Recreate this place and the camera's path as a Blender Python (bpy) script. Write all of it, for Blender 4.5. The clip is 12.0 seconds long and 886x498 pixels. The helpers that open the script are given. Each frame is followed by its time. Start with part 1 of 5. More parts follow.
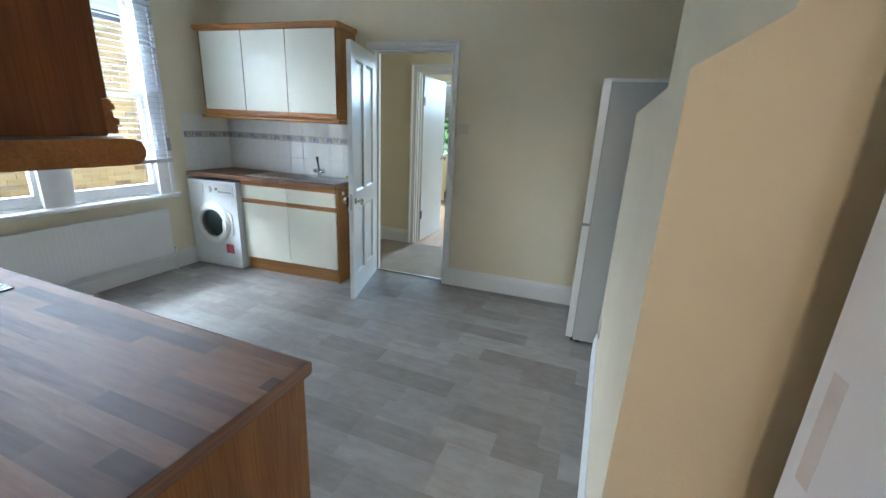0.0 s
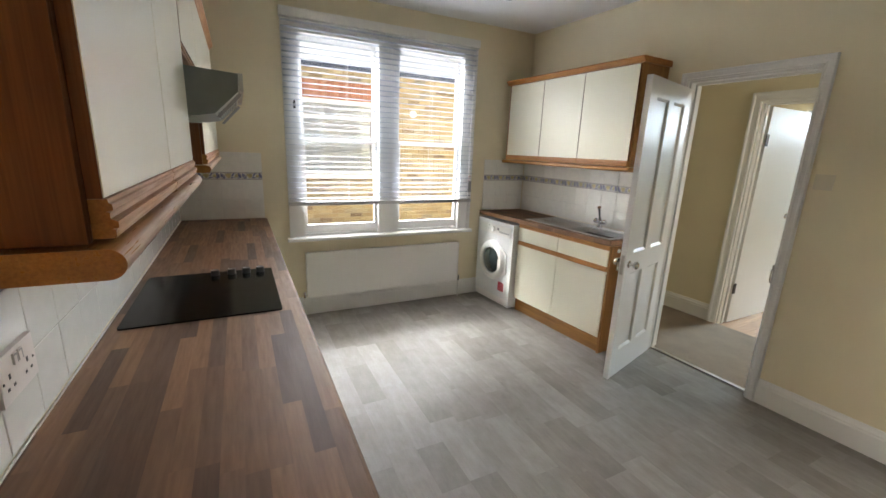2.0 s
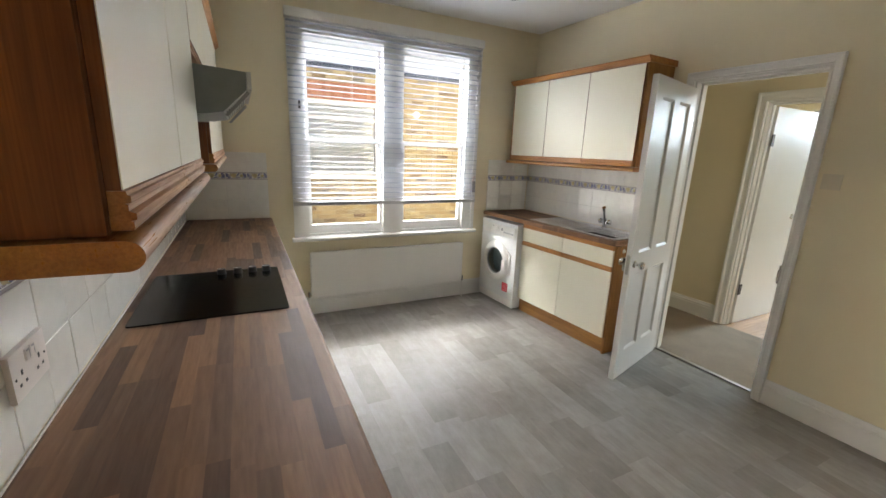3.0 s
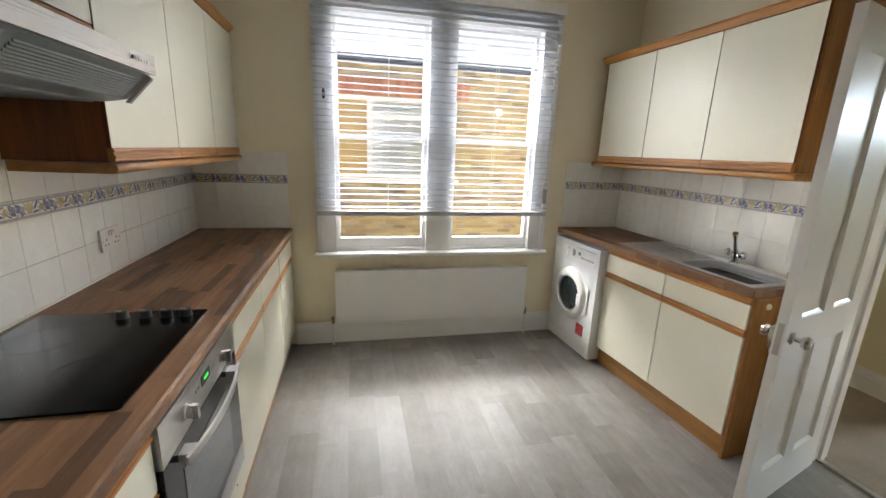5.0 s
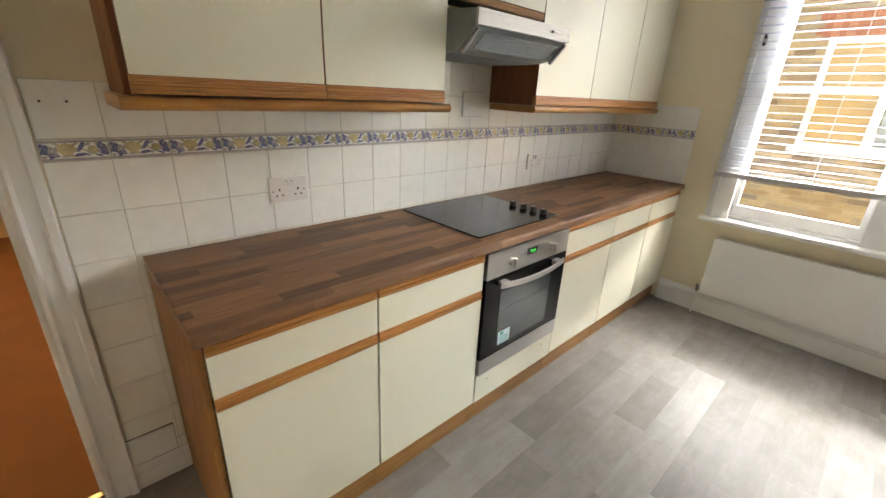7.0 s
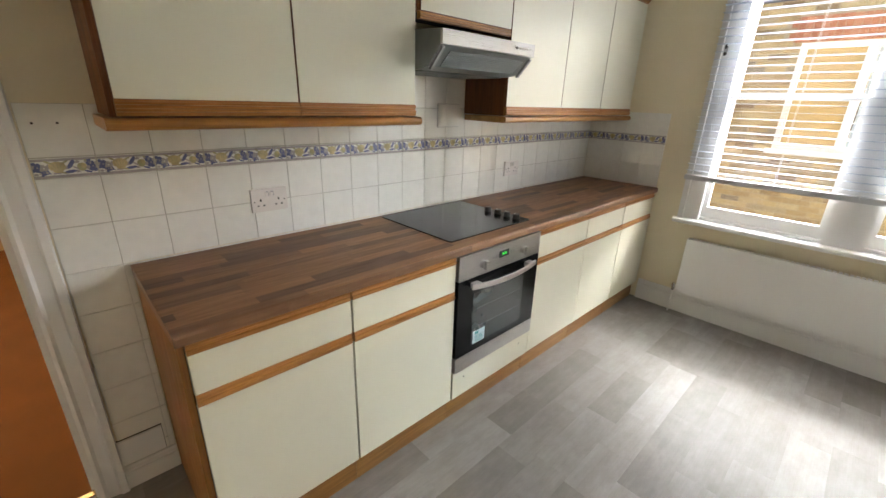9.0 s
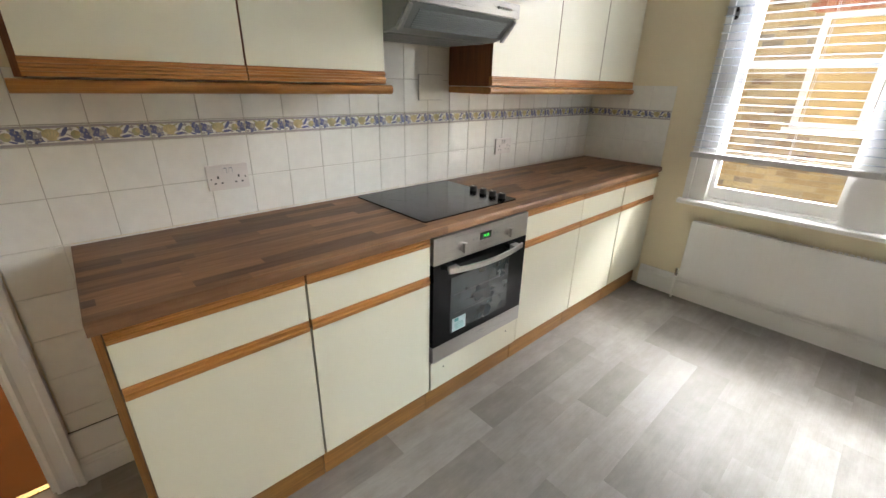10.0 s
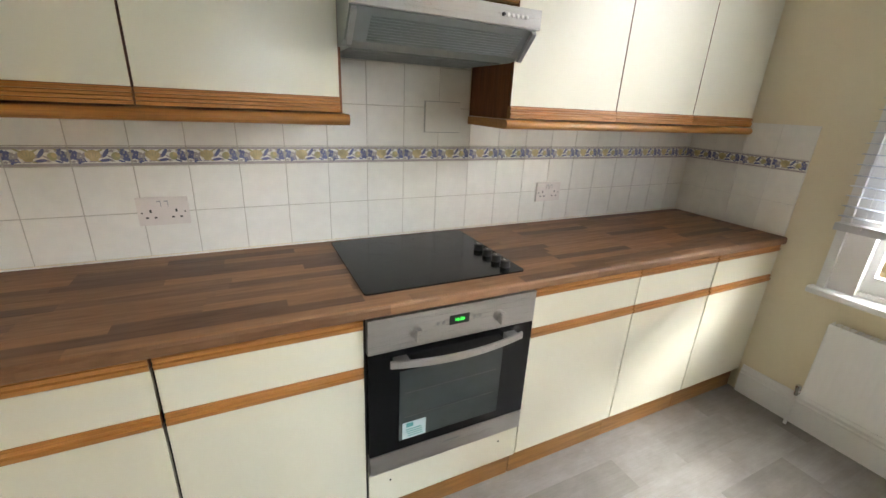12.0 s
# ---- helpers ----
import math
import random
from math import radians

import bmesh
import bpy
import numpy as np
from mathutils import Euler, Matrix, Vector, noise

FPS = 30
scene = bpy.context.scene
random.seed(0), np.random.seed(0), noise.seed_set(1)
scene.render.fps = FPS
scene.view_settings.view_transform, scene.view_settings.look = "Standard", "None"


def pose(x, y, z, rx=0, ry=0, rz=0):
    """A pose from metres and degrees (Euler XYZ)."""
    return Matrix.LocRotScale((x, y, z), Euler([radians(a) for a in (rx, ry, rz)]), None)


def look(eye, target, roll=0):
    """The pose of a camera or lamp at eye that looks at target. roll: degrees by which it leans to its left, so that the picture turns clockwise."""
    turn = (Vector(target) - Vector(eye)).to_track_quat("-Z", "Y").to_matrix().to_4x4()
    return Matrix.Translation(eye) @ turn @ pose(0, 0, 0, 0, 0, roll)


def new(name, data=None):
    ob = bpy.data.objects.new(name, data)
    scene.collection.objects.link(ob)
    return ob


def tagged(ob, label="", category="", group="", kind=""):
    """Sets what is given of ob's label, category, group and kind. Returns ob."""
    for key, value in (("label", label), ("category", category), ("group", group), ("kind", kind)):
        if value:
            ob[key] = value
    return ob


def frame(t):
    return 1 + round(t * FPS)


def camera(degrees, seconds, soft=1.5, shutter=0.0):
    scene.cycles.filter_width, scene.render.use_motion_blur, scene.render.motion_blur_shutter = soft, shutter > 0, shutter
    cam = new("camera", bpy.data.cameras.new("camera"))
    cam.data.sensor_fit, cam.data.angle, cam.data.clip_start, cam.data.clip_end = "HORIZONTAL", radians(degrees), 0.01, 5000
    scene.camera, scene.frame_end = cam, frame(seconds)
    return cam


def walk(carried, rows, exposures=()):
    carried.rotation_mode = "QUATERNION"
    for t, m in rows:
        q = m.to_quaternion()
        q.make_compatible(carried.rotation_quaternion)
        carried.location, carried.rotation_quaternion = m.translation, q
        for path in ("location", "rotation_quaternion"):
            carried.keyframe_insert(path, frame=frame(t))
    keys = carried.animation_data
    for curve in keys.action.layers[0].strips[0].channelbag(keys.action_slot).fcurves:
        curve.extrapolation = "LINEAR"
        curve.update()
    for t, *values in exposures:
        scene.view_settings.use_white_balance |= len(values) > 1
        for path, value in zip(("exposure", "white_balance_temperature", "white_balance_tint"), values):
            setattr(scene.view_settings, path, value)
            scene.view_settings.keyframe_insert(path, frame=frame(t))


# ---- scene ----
cam = camera(95.0, 12.0)
PATH = [
    (0, (0.296, 0.353, 1.448), (-0.389, 2.14, 0.867), 2.9),
    (0.5, (0.218, 0.679, 1.496), (-0.806, 2.295, 0.914), 3.1),
    (1, (0.179, 0.823, 1.515), (-1.187, 2.174, 0.959), 4.2),
    (1.5, (0.227, 0.844, 1.521), (-1.465, 1.793, 1.032), 3.1),
    (2, (0.233, 0.832, 1.524), (-1.501, 1.708, 1.048), 2.3),
    (2.5, (0.236, 0.833, 1.513), (-1.506, 1.711, 1.073), 2.6),
    (3, (0.226, 0.817, 1.514), (-1.514, 1.683, 1.043), 2.3),
    (3.2, (0.209, 0.803, 1.52), (-1.518, 1.67, 1.005), 2.2),
    (4.8, (-0.304, 1.408, 1.482), (-2.164, 1.964, 1.003), 2.2),
    (5, (-0.404, 1.453, 1.492), (-2.301, 1.88, 1.02), 2.2),
    (5.5, (-0.506, 1.654, 1.476), (-2.426, 1.364, 0.997), 2.6),
    (6, (-0.429, 1.786, 1.481), (-2.077, 0.775, 0.97), 1.9),
    (6.5, (-0.261, 1.864, 1.454), (-1.637, 0.555, 0.828), 1.8),
    (7, (-0.149, 1.967, 1.451), (-1.435, 0.612, 0.735), 2.7),
    (9, (-0.155, 2.1, 1.481), (-1.46, 0.749, 0.794), 1.8),
    (9.5, (-0.213, 2.137, 1.465), (-1.515, 0.792, 0.759), 1.3),
    (10, (-0.344, 2.114, 1.417), (-1.597, 0.747, 0.668), 1.2),
    (10.5, (-0.582, 2.008, 1.411), (-1.738, 0.567, 0.646), 1.5),
    (11, (-0.796, 1.979, 1.42), (-1.812, 0.442, 0.643), 1.9),
    (11.5, (-0.982, 1.996, 1.448), (-1.855, 0.362, 0.692), 3.1),
    (12, (-1.037, 2.009, 1.453), (-1.874, 0.32, 0.784), 2.8),
]
EXPOSURES = [(0, 0.52, 5250, 4), (0.5, 0.38, 5900, 7), (1.0, 0.35, 6300, 9), (1.5, 0.45, 6550, 10), (3.2, 0.5, 6700, 10), (4.8, 0.4, 6700, 10), (5.5, 0.28, 6700, 10), (6.0, 0.4, 7100, 10), (7.0, 0.85, 7000, 10), (9.0, 0.77, 6700, 10), (12.0, 0.9, 6700, 10)]
walk(cam, [(t, look(eye, target, roll)) for t, eye, target, roll in PATH], EXPOSURES)


# ---- sizes of the room ----
WX = -3.44            # inner face of the window wall
HY = 0.40             # inner face of the hob wall
TILE = 0.1525         # tile pitch
WORKTOP = 0.91
CEIL = 2.70
EAST = 0.98           # wall behind the chimney breast
WALLN = (-0.956, 3.767, math.degrees(math.atan(0.05)))   # the wall with the sink and the door is a little out of square
DW = pose(WALLN[0], WALLN[1], 0, 0, 0, 180 + WALLN[2])    # local x runs towards the window, local y into the room


# ---- world and lights ----
world = bpy.data.worlds.new("world")
scene.world = world
world.use_nodes = True
wn = world.node_tree
sky = wn.nodes.new("ShaderNodeTexSky")
sky.sky_type = "NISHITA"
sky.sun_disc = False
sky.sun_elevation, sky.sun_rotation = radians(52), radians(250)
sky.air_density, sky.dust_density, sky.ozone_density = 1.0, 6.0, 1.0
wn.links.new(sky.outputs[0], wn.nodes["Background"].inputs[0])
wn.nodes["Background"].inputs[1].default_value = 0.175


def lamp(name, kind, m, energy, colour=(1, 1, 1), **more):
    data = bpy.data.lights.new(name, kind)
    data.energy, data.color = energy, colour
    if kind == "AREA":
        data.shape, data.size, data.size_y = "RECTANGLE", more["size"], more["size_y"]
    elif kind == "SUN":
        data.angle = more["angle"]
    else:
        data.shadow_soft_size = more["size"]
    ob = new(name, data)
    ob.matrix_world = m
    return ob


lamp("sun", "SUN", look((0, 0, 0), (0.62, -0.55, -1.1)), 1.0, (1.0, 0.96, 0.9), angle=radians(25))
lamp("sky_light", "AREA", look((-12.3, 2.1, 7.7), (-3.2, 2.0, 1.6)), 17500, (0.95, 0.97, 1.0), size=20.0, size_y=5.6)
# Added fill for the kitchen; this hall is built without any window.
lamp("back_hall_fill", "AREA", look((0.5, -3.3, 1.5), (0.2, 1.0, 1.2)), 40, (1.0, 0.95, 0.88), size=1.4, size_y=1.8)
lamp("far_room_daylight", "AREA", look((-0.7, 9.3, 2.7), (-1.4, 6.0, 1.1)), 700, (0.70, 0.86, 1.0), size=2.4, size_y=1.2)
# Added fill lamp, out of view; no opening is known at this hall end.
lamp("side_hall_fill", "AREA", DW @ look((-1.75, -0.62, 1.6), (1.0, -0.62, 1.2)), 12, (0.98, 0.97, 0.92), size=0.8, size_y=1.5)
lamp("hall_bulb", "POINT", pose(0.35, -1.3, 2.25), 32, (1.0, 0.72, 0.45), size=0.06)


# ---- materials ----
def shader(name, rough=0.5, metal=0.0, coat=0.0):
    m = bpy.data.materials.new(name)
    m.use_nodes = True
    n, l = m.node_tree.nodes, m.node_tree.links
    b = n["Principled BSDF"]
    b.inputs["Roughness"].default_value, b.inputs["Metallic"].default_value = rough, metal
    b.inputs["Coat Weight"].default_value = coat
    return m, n, l, b


def coords(n, l, scale=(1, 1, 1), rotate=(0, 0, 0), space="Object", shift=True):
    tc, mp = n.new("ShaderNodeTexCoord"), n.new("ShaderNodeMapping")
    mp.inputs["Scale"].default_value = scale
    mp.inputs["Rotation"].default_value = rotate
    l.new(tc.outputs[space], mp.inputs["Vector"])
    if shift:
        info, mul = n.new("ShaderNodeObjectInfo"), n.new("ShaderNodeVectorMath")
        mul.operation = "SCALE"
        mul.inputs[0].default_value = (13.0, 7.0, 5.0)
        l.new(info.outputs["Random"], mul.inputs["Scale"])
        l.new(mul.outputs[0], mp.inputs["Location"])
    return mp.outputs[0]


def noise_tex(n, l, v, scale, detail=4.0, rough=0.5):
    t = n.new("ShaderNodeTexNoise")
    t.inputs["Scale"].default_value, t.inputs["Detail"].default_value, t.inputs["Roughness"].default_value = scale, detail, rough
    l.new(v, t.inputs["Vector"])
    return t.outputs["Fac"]


def ramp(n, l, fac, stops):
    r = n.new("ShaderNodeValToRGB")
    e = r.color_ramp.elements
    while len(e) < len(stops):
        e.new(0.5)
    for i, (p, c) in enumerate(stops):
        e[i].position, e[i].color = p, (*c, 1) if len(c) == 3 else c
    l.new(fac, r.inputs[0])
    return r.outputs[0]


def mix(n, l, fac, a, b, kind="MIX"):
    x = n.new("ShaderNodeMix")
    x.data_type, x.blend_type = "RGBA", kind
    for sock, v in ((x.inputs[0], fac), (x.inputs[6], a), (x.inputs[7], b)):
        if isinstance(v, (int, float)):
            sock.default_value = v
        elif isinstance(v, tuple):
            sock.default_value = (*v, 1)
        else:
            l.new(v, sock)
    return x.outputs[2]


def relief(n, l, b, height, strength, distance):
    p = n.new("ShaderNodeBump")
    p.inputs["Strength"].default_value, p.inputs["Distance"].default_value = strength, distance
    l.new(height, p.inputs["Height"])
    l.new(p.outputs[0], b.inputs["Normal"])


def math_node(n, l, op, a, b=None):
    x = n.new("ShaderNodeMath")
    x.operation = op
    for i, v in enumerate((a, b)):
        if v is None:
            continue
        if isinstance(v, (int, float)):
            x.inputs[i].default_value = v
        else:
            l.new(v, x.inputs[i])
    return x.outputs[0]


def painted(name, colour, rough=0.6, vary=0.06, bump=0.15, size=160.0, coat=0.0):
    m, n, l, b = shader(name, rough, 0.0, coat)
    v = coords(n, l, shift=False)
    big, fine = noise_tex(n, l, v, 1.7, 3), noise_tex(n, l, v, size, 3)
    dark = tuple(c * (1 - vary) for c in colour)
    light = tuple(min(0.95, c * (1 + vary)) for c in colour)
    l.new(ramp(n, l, big, [(0.3, dark), (0.7, light)]), b.inputs["Base Color"])
    l.new(ramp(n, l, noise_tex(n, l, v, 6.0, 4), [(0.3, (rough * 0.9,) * 3), (0.7, (min(1, rough * 1.1),) * 3)]), b.inputs["Roughness"])
    if bump:
        relief(n, l, b, fine, bump, 0.002)
    return m


def wood(name, light, dark, along="x", rough=0.42, grain=1.0):
    m, n, l, b = shader(name, rough)
    s = {"x": (1.6, 26, 26), "y": (26, 1.6, 26), "z": (26, 26, 1.6)}[along]
    v = coords(n, l, tuple(c * grain for c in s))
    f = {"x": (6, 240, 240), "y": (240, 6, 240), "z": (240, 240, 6)}[along]
    v2 = coords(n, l, f)
    wide, thin = noise_tex(n, l, v, 1.0, 5, 0.6), noise_tex(n, l, v2, 1.0, 3, 0.6)
    mid = tuple((p + q) / 2 for p, q in zip(light, dark))
    c = ramp(n, l, wide, [(0.3, dark), (0.5, mid), (0.68, light)])
    c = mix(n, l, 0.55, c, ramp(n, l, thin, [(0.35, (0.55, 0.5, 0.45)), (0.6, (1, 1, 1))]), "MULTIPLY")
    l.new(c, b.inputs["Base Color"])
    l.new(ramp(n, l, thin, [(0.3, (rough * 1.25,) * 3), (0.7, (rough * 0.85,) * 3)]), b.inputs["Roughness"])
    relief(n, l, b, thin, 0.12, 0.001)
    return m


def metal(name, colour, rough, brushed=None):
    m, n, l, b = shader(name, rough, 1.0)
    b.inputs["Base Color"].default_value = (*colour, 1)
    s = {"x": (4, 1800, 1800), "y": (1800, 4, 1800), "z": (1800, 1800, 4), None: (60, 60, 60)}[brushed]
    f = noise_tex(n, l, coords(n, l, s), 1.0, 3)
    l.new(ramp(n, l, f, [(0.3, (rough * 0.75,) * 3), (0.7, (rough * 1.3,) * 3)]), b.inputs["Roughness"])
    l.new(ramp(n, l, f, [(0.3, tuple(c * 0.88 for c in colour)), (0.7, colour)]), b.inputs["Base Color"])
    return m


def plain(name, colour, rough=0.4, coat=0.0, vary=0.05):
    m, n, l, b = shader(name, rough, 0.0, coat)
    f = noise_tex(n, l, coords(n, l), 22.0, 4)
    l.new(ramp(n, l, f, [(0.3, tuple(c * (1 - vary) for c in colour)), (0.7, tuple(min(0.95, c * (1 + vary)) for c in colour))]), b.inputs["Base Color"])
    return m


def worktop_material(name, light, dark, stave=0.043, length=0.40):
    """Laminate printed as staves of oiled wood that run along x."""
    m, n, l, b = shader(name, 0.42)
    tc, sep = n.new("ShaderNodeTexCoord"), n.new("ShaderNodeSeparateXYZ")
    l.new(tc.outputs["Object"], sep.inputs[0])
    row = math_node(n, l, "FLOOR", math_node(n, l, "DIVIDE", math_node(n, l, "ADD", sep.outputs[1], 7.0), stave))
    w1 = n.new("ShaderNodeTexWhiteNoise")
    w1.noise_dimensions = "1D"
    l.new(row, w1.inputs["W"])
    along = math_node(n, l, "ADD", math_node(n, l, "DIVIDE", sep.outputs[0], length), math_node(n, l, "MULTIPLY", w1.outputs["Value"], 9.0))
    cell = math_node(n, l, "FLOOR", along)
    comb = n.new("ShaderNodeCombineXYZ")
    l.new(row, comb.inputs[0]), l.new(cell, comb.inputs[1])
    w2 = n.new("ShaderNodeTexWhiteNoise")
    w2.noise_dimensions = "2D"
    l.new(comb.outputs[0], w2.inputs["Vector"])
    mid = tuple((p * 0.45 + q * 0.55) for p, q in zip(light, dark))
    tone = ramp(n, l, w2.outputs["Value"], [(0.0, dark), (0.35, mid), (0.8, tuple(c * 0.88 for c in light)), (1.0, light)])
    off = n.new("ShaderNodeVectorMath")
    off.operation = "MULTIPLY_ADD"
    l.new(w2.outputs["Color"], off.inputs[0])
    off.inputs[1].default_value = (40, 40, 40)
    l.new(tc.outputs["Object"], off.inputs[2])
    mp = n.new("ShaderNodeMapping")
    mp.inputs["Scale"].default_value = (7, 70, 70)
    l.new(off.outputs[0], mp.inputs["Vector"])
    g = noise_tex(n, l, mp.outputs[0], 1.0, 5, 0.6)
    c = mix(n, l, 0.75, tone, ramp(n, l, g, [(0.25, (0.62, 0.58, 0.55)), (0.68, (1.1, 1.08, 1.06))]), "MULTIPLY")
    l.new(c, b.inputs["Base Color"])
    l.new(ramp(n, l, g, [(0.3, (0.56,) * 3), (0.7, (0.44,) * 3)]), b.inputs["Roughness"])
    b.inputs["Specular IOR Level"].default_value = 0.32
    relief(n, l, b, g, 0.06, 0.0006)
    return m


def floor_material():
    """Grey wood-look vinyl; every plank has its own tone."""
    m, n, l, b = shader("grey_vinyl", 0.24)
    info = n.new("ShaderNodeObjectInfo")
    v = coords(n, l, (2.2, 30, 1))
    v2 = coords(n, l, (7, 180, 1))
    wide, thin = noise_tex(n, l, v, 1.0, 5, 0.6), noise_tex(n, l, v2, 1.0, 3, 0.6)
    blot = noise_tex(n, l, coords(n, l, (7, 13, 1)), 1.0, 5, 0.65)
    tone = ramp(n, l, info.outputs["Random"], [(0.0, (0.225, 0.207, 0.186)), (0.5, (0.278, 0.259, 0.237)), (1.0, (0.325, 0.306, 0.282))])
    c = mix(n, l, 0.6, tone, ramp(n, l, blot, [(0.3, (0.72, 0.7, 0.68)), (0.68, (1.12, 1.12, 1.12))]), "MULTIPLY")
    c = mix(n, l, 0.3, c, ramp(n, l, wide, [(0.3, (0.75, 0.74, 0.73)), (0.65, (1.08, 1.08, 1.08))]), "MULTIPLY")
    c = mix(n, l, 0.2, c, ramp(n, l, thin, [(0.35, (0.7, 0.7, 0.7)), (0.6, (1, 1, 1))]), "MULTIPLY")
    l.new(c, b.inputs["Base Color"])
    l.new(ramp(n, l, blot, [(0.3, (0.48,) * 3), (0.7, (0.37,) * 3)]), b.inputs["Roughness"])
    b.inputs["Specular IOR Level"].default_value = 0.28
    relief(n, l, b, thin, 0.04, 0.0005)
    return m


def brick_material(name, stops):
    m, n, l, b = shader(name, 0.9)
    info = n.new("ShaderNodeObjectInfo")
    geo = n.new("ShaderNodeNewGeometry")
    both = math_node(n, l, "FRACT", math_node(n, l, "ADD", info.outputs["Random"], geo.outputs["Random Per Island"]))
    tone = ramp(n, l, both, stops)
    tc = n.new("ShaderNodeTexCoord")
    f = noise_tex(n, l, tc.outputs["Object"], 38.0, 5, 0.65)
    l.new(mix(n, l, 0.7, tone, ramp(n, l, f, [(0.3, (0.62, 0.6, 0.58)), (0.65, (1.1, 1.1, 1.1))]), "MULTIPLY"), b.inputs["Base Color"])
    relief(n, l, b, f, 0.5, 0.004)
    return m


def carpet_material(name, colour):
    m, n, l, b = shader(name, 0.95)
    v = coords(n, l, shift=False)
    f, g = noise_tex(n, l, v, 420, 3), noise_tex(n, l, v, 5, 4)
    c = mix(n, l, 0.8, ramp(n, l, f, [(0.3, tuple(c * 0.6 for c in colour)), (0.7, tuple(c * 1.25 for c in colour))]), ramp(n, l, g, [(0.3, (0.85,) * 3), (0.7, (1.1,) * 3)]), "MULTIPLY")
    l.new(c, b.inputs["Base Color"])
    relief(n, l, b, f, 0.8, 0.004)
    return m


def glass_material(name, tint=(1, 1, 1), rough=0.0):
    m, n, l, b = shader(name, rough)
    b.inputs["Base Color"].default_value = (*tint, 1)
    b.inputs["Transmission Weight"].default_value = 1.0
    b.inputs["IOR"].default_value = 1.45
    return m


def glowing(name, colour, strength):
    m, n, l, b = shader(name, 0.4)
    b.inputs["Base Color"].default_value = (0, 0, 0, 1)
    b.inputs["Emission Color"].default_value = (*colour, 1)
    b.inputs["Emission Strength"].default_value = strength
    return m


WALL = painted("cream_wall_paint", (0.74, 0.665, 0.485), 0.75, 0.04, 0.4, 190)
CEILING = painted("white_ceiling_paint", (0.86, 0.86, 0.84), 0.85, 0.02, 0.15, 160)
GLOSS = painted("white_gloss_paint", (0.76, 0.755, 0.735), 0.34, 0.02, 0.0, 60)
HALLWALL = painted("warm_hall_paint", (0.62, 0.42, 0.20), 0.8, 0.04, 0.2, 200)
CREAM = painted("cream_laminate", (0.755, 0.73, 0.59), 0.33, 0.015, 0.08, 260, 0.5)
CREAM.node_tree.nodes["Principled BSDF"].inputs["Coat Roughness"].default_value = 0.22
OAK = wood("oak_trim", (0.52, 0.235, 0.058), (0.34, 0.132, 0.027))
PLINTH = wood("plinth_oak", (0.36, 0.18, 0.048), (0.24, 0.11, 0.030))
OAK_UP = wood("oak_trim_upright", (0.52, 0.235, 0.062), (0.36, 0.145, 0.032), "z")
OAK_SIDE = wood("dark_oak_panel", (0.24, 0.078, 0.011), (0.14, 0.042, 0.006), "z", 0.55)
# Duller brown than oak_trim, for base ends and the sink wall cupboard's sides.
OAK_END = wood("dull_oak_panel", (0.36, 0.165, 0.038), (0.25, 0.105, 0.023), "z", 0.45)
PELMET = wood("oak_pelmet", (0.46, 0.215, 0.055), (0.30, 0.125, 0.028), "x", 0.30)
WORK = worktop_material("stave_laminate", (0.280, 0.150, 0.076), (0.092, 0.050, 0.029))
VINYL = floor_material()
TILE_WHITE = plain("white_glazed_tile", (0.80, 0.79, 0.735), 0.12, 0.3, 0.03)
GROUT = plain("grey_grout", (0.43, 0.40, 0.34), 0.9)
GROUT_PALE = plain("pale_grout", (0.68, 0.665, 0.62), 0.8)
TILE_BLUE = plain("glaze_blue", (0.145, 0.16, 0.30), 0.15, 0.3, 0.25)
TILE_YELLOW = plain("glaze_yellow", (0.55, 0.46, 0.26), 0.15, 0.3, 0.35)
TILE_GREY = plain("glaze_grey", (0.40, 0.37, 0.37), 0.15, 0.3, 0.1)
TILE_SAGE = plain("glaze_sage", (0.42, 0.40, 0.24), 0.15, 0.3, 0.2)
STEEL = metal("brushed_steel", (0.52, 0.505, 0.48), 0.34, "x")
SINKSTEEL = metal("sink_steel", (0.60, 0.60, 0.59), 0.28, "x")
CHROME = metal("chrome", (0.80, 0.80, 0.80), 0.08)
HOODGREY = plain("grey_enamel", (0.21, 0.235, 0.225), 0.35)
BLACKGLASS = plain("black_glass", (0.004, 0.0045, 0.005), 0.17, 0.0, 0.1)
BLACKGLASS.node_tree.nodes["Principled BSDF"].inputs["Specular IOR Level"].default_value = 0.2
DARKGLASS = plain("smoked_window", (0.026, 0.036, 0.036), 0.08, 0.3, 0.15)
BLACK = plain("black_plastic", (0.014, 0.014, 0.015), 0.35)
# Near-black for bodies behind fronts: the shade in the gaps is in the colour.
DARK = plain("gap_shade", (0.018, 0.013, 0.010), 0.8)
WHITE_ENAMEL = plain("white_enamel", (0.80, 0.81, 0.80), 0.25, 0.3, 0.02)
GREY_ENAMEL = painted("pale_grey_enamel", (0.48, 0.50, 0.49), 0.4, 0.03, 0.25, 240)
SOCKETGREY = plain("aged_white_plastic", (0.68, 0.63, 0.59), 0.4, 0.0, 0.03)
SWITCHCREAM = plain("yellowed_plastic", (0.64, 0.585, 0.46), 0.5, 0.0, 0.02)
WHITE_PLASTIC = plain("white_plastic", (0.76, 0.75, 0.71), 0.35, 0.0, 0.02)
# White slats given a grey-blue colour to hold down glare from the sky lamp.
SLAT = plain("toned_down_slat", (0.40, 0.43, 0.49), 0.4, 0.0, 0.02)
RED = plain("red_label", (0.42, 0.02, 0.035), 0.4)
SHELFGREY = plain("shelf_behind_glass", (0.045, 0.05, 0.05), 0.3)
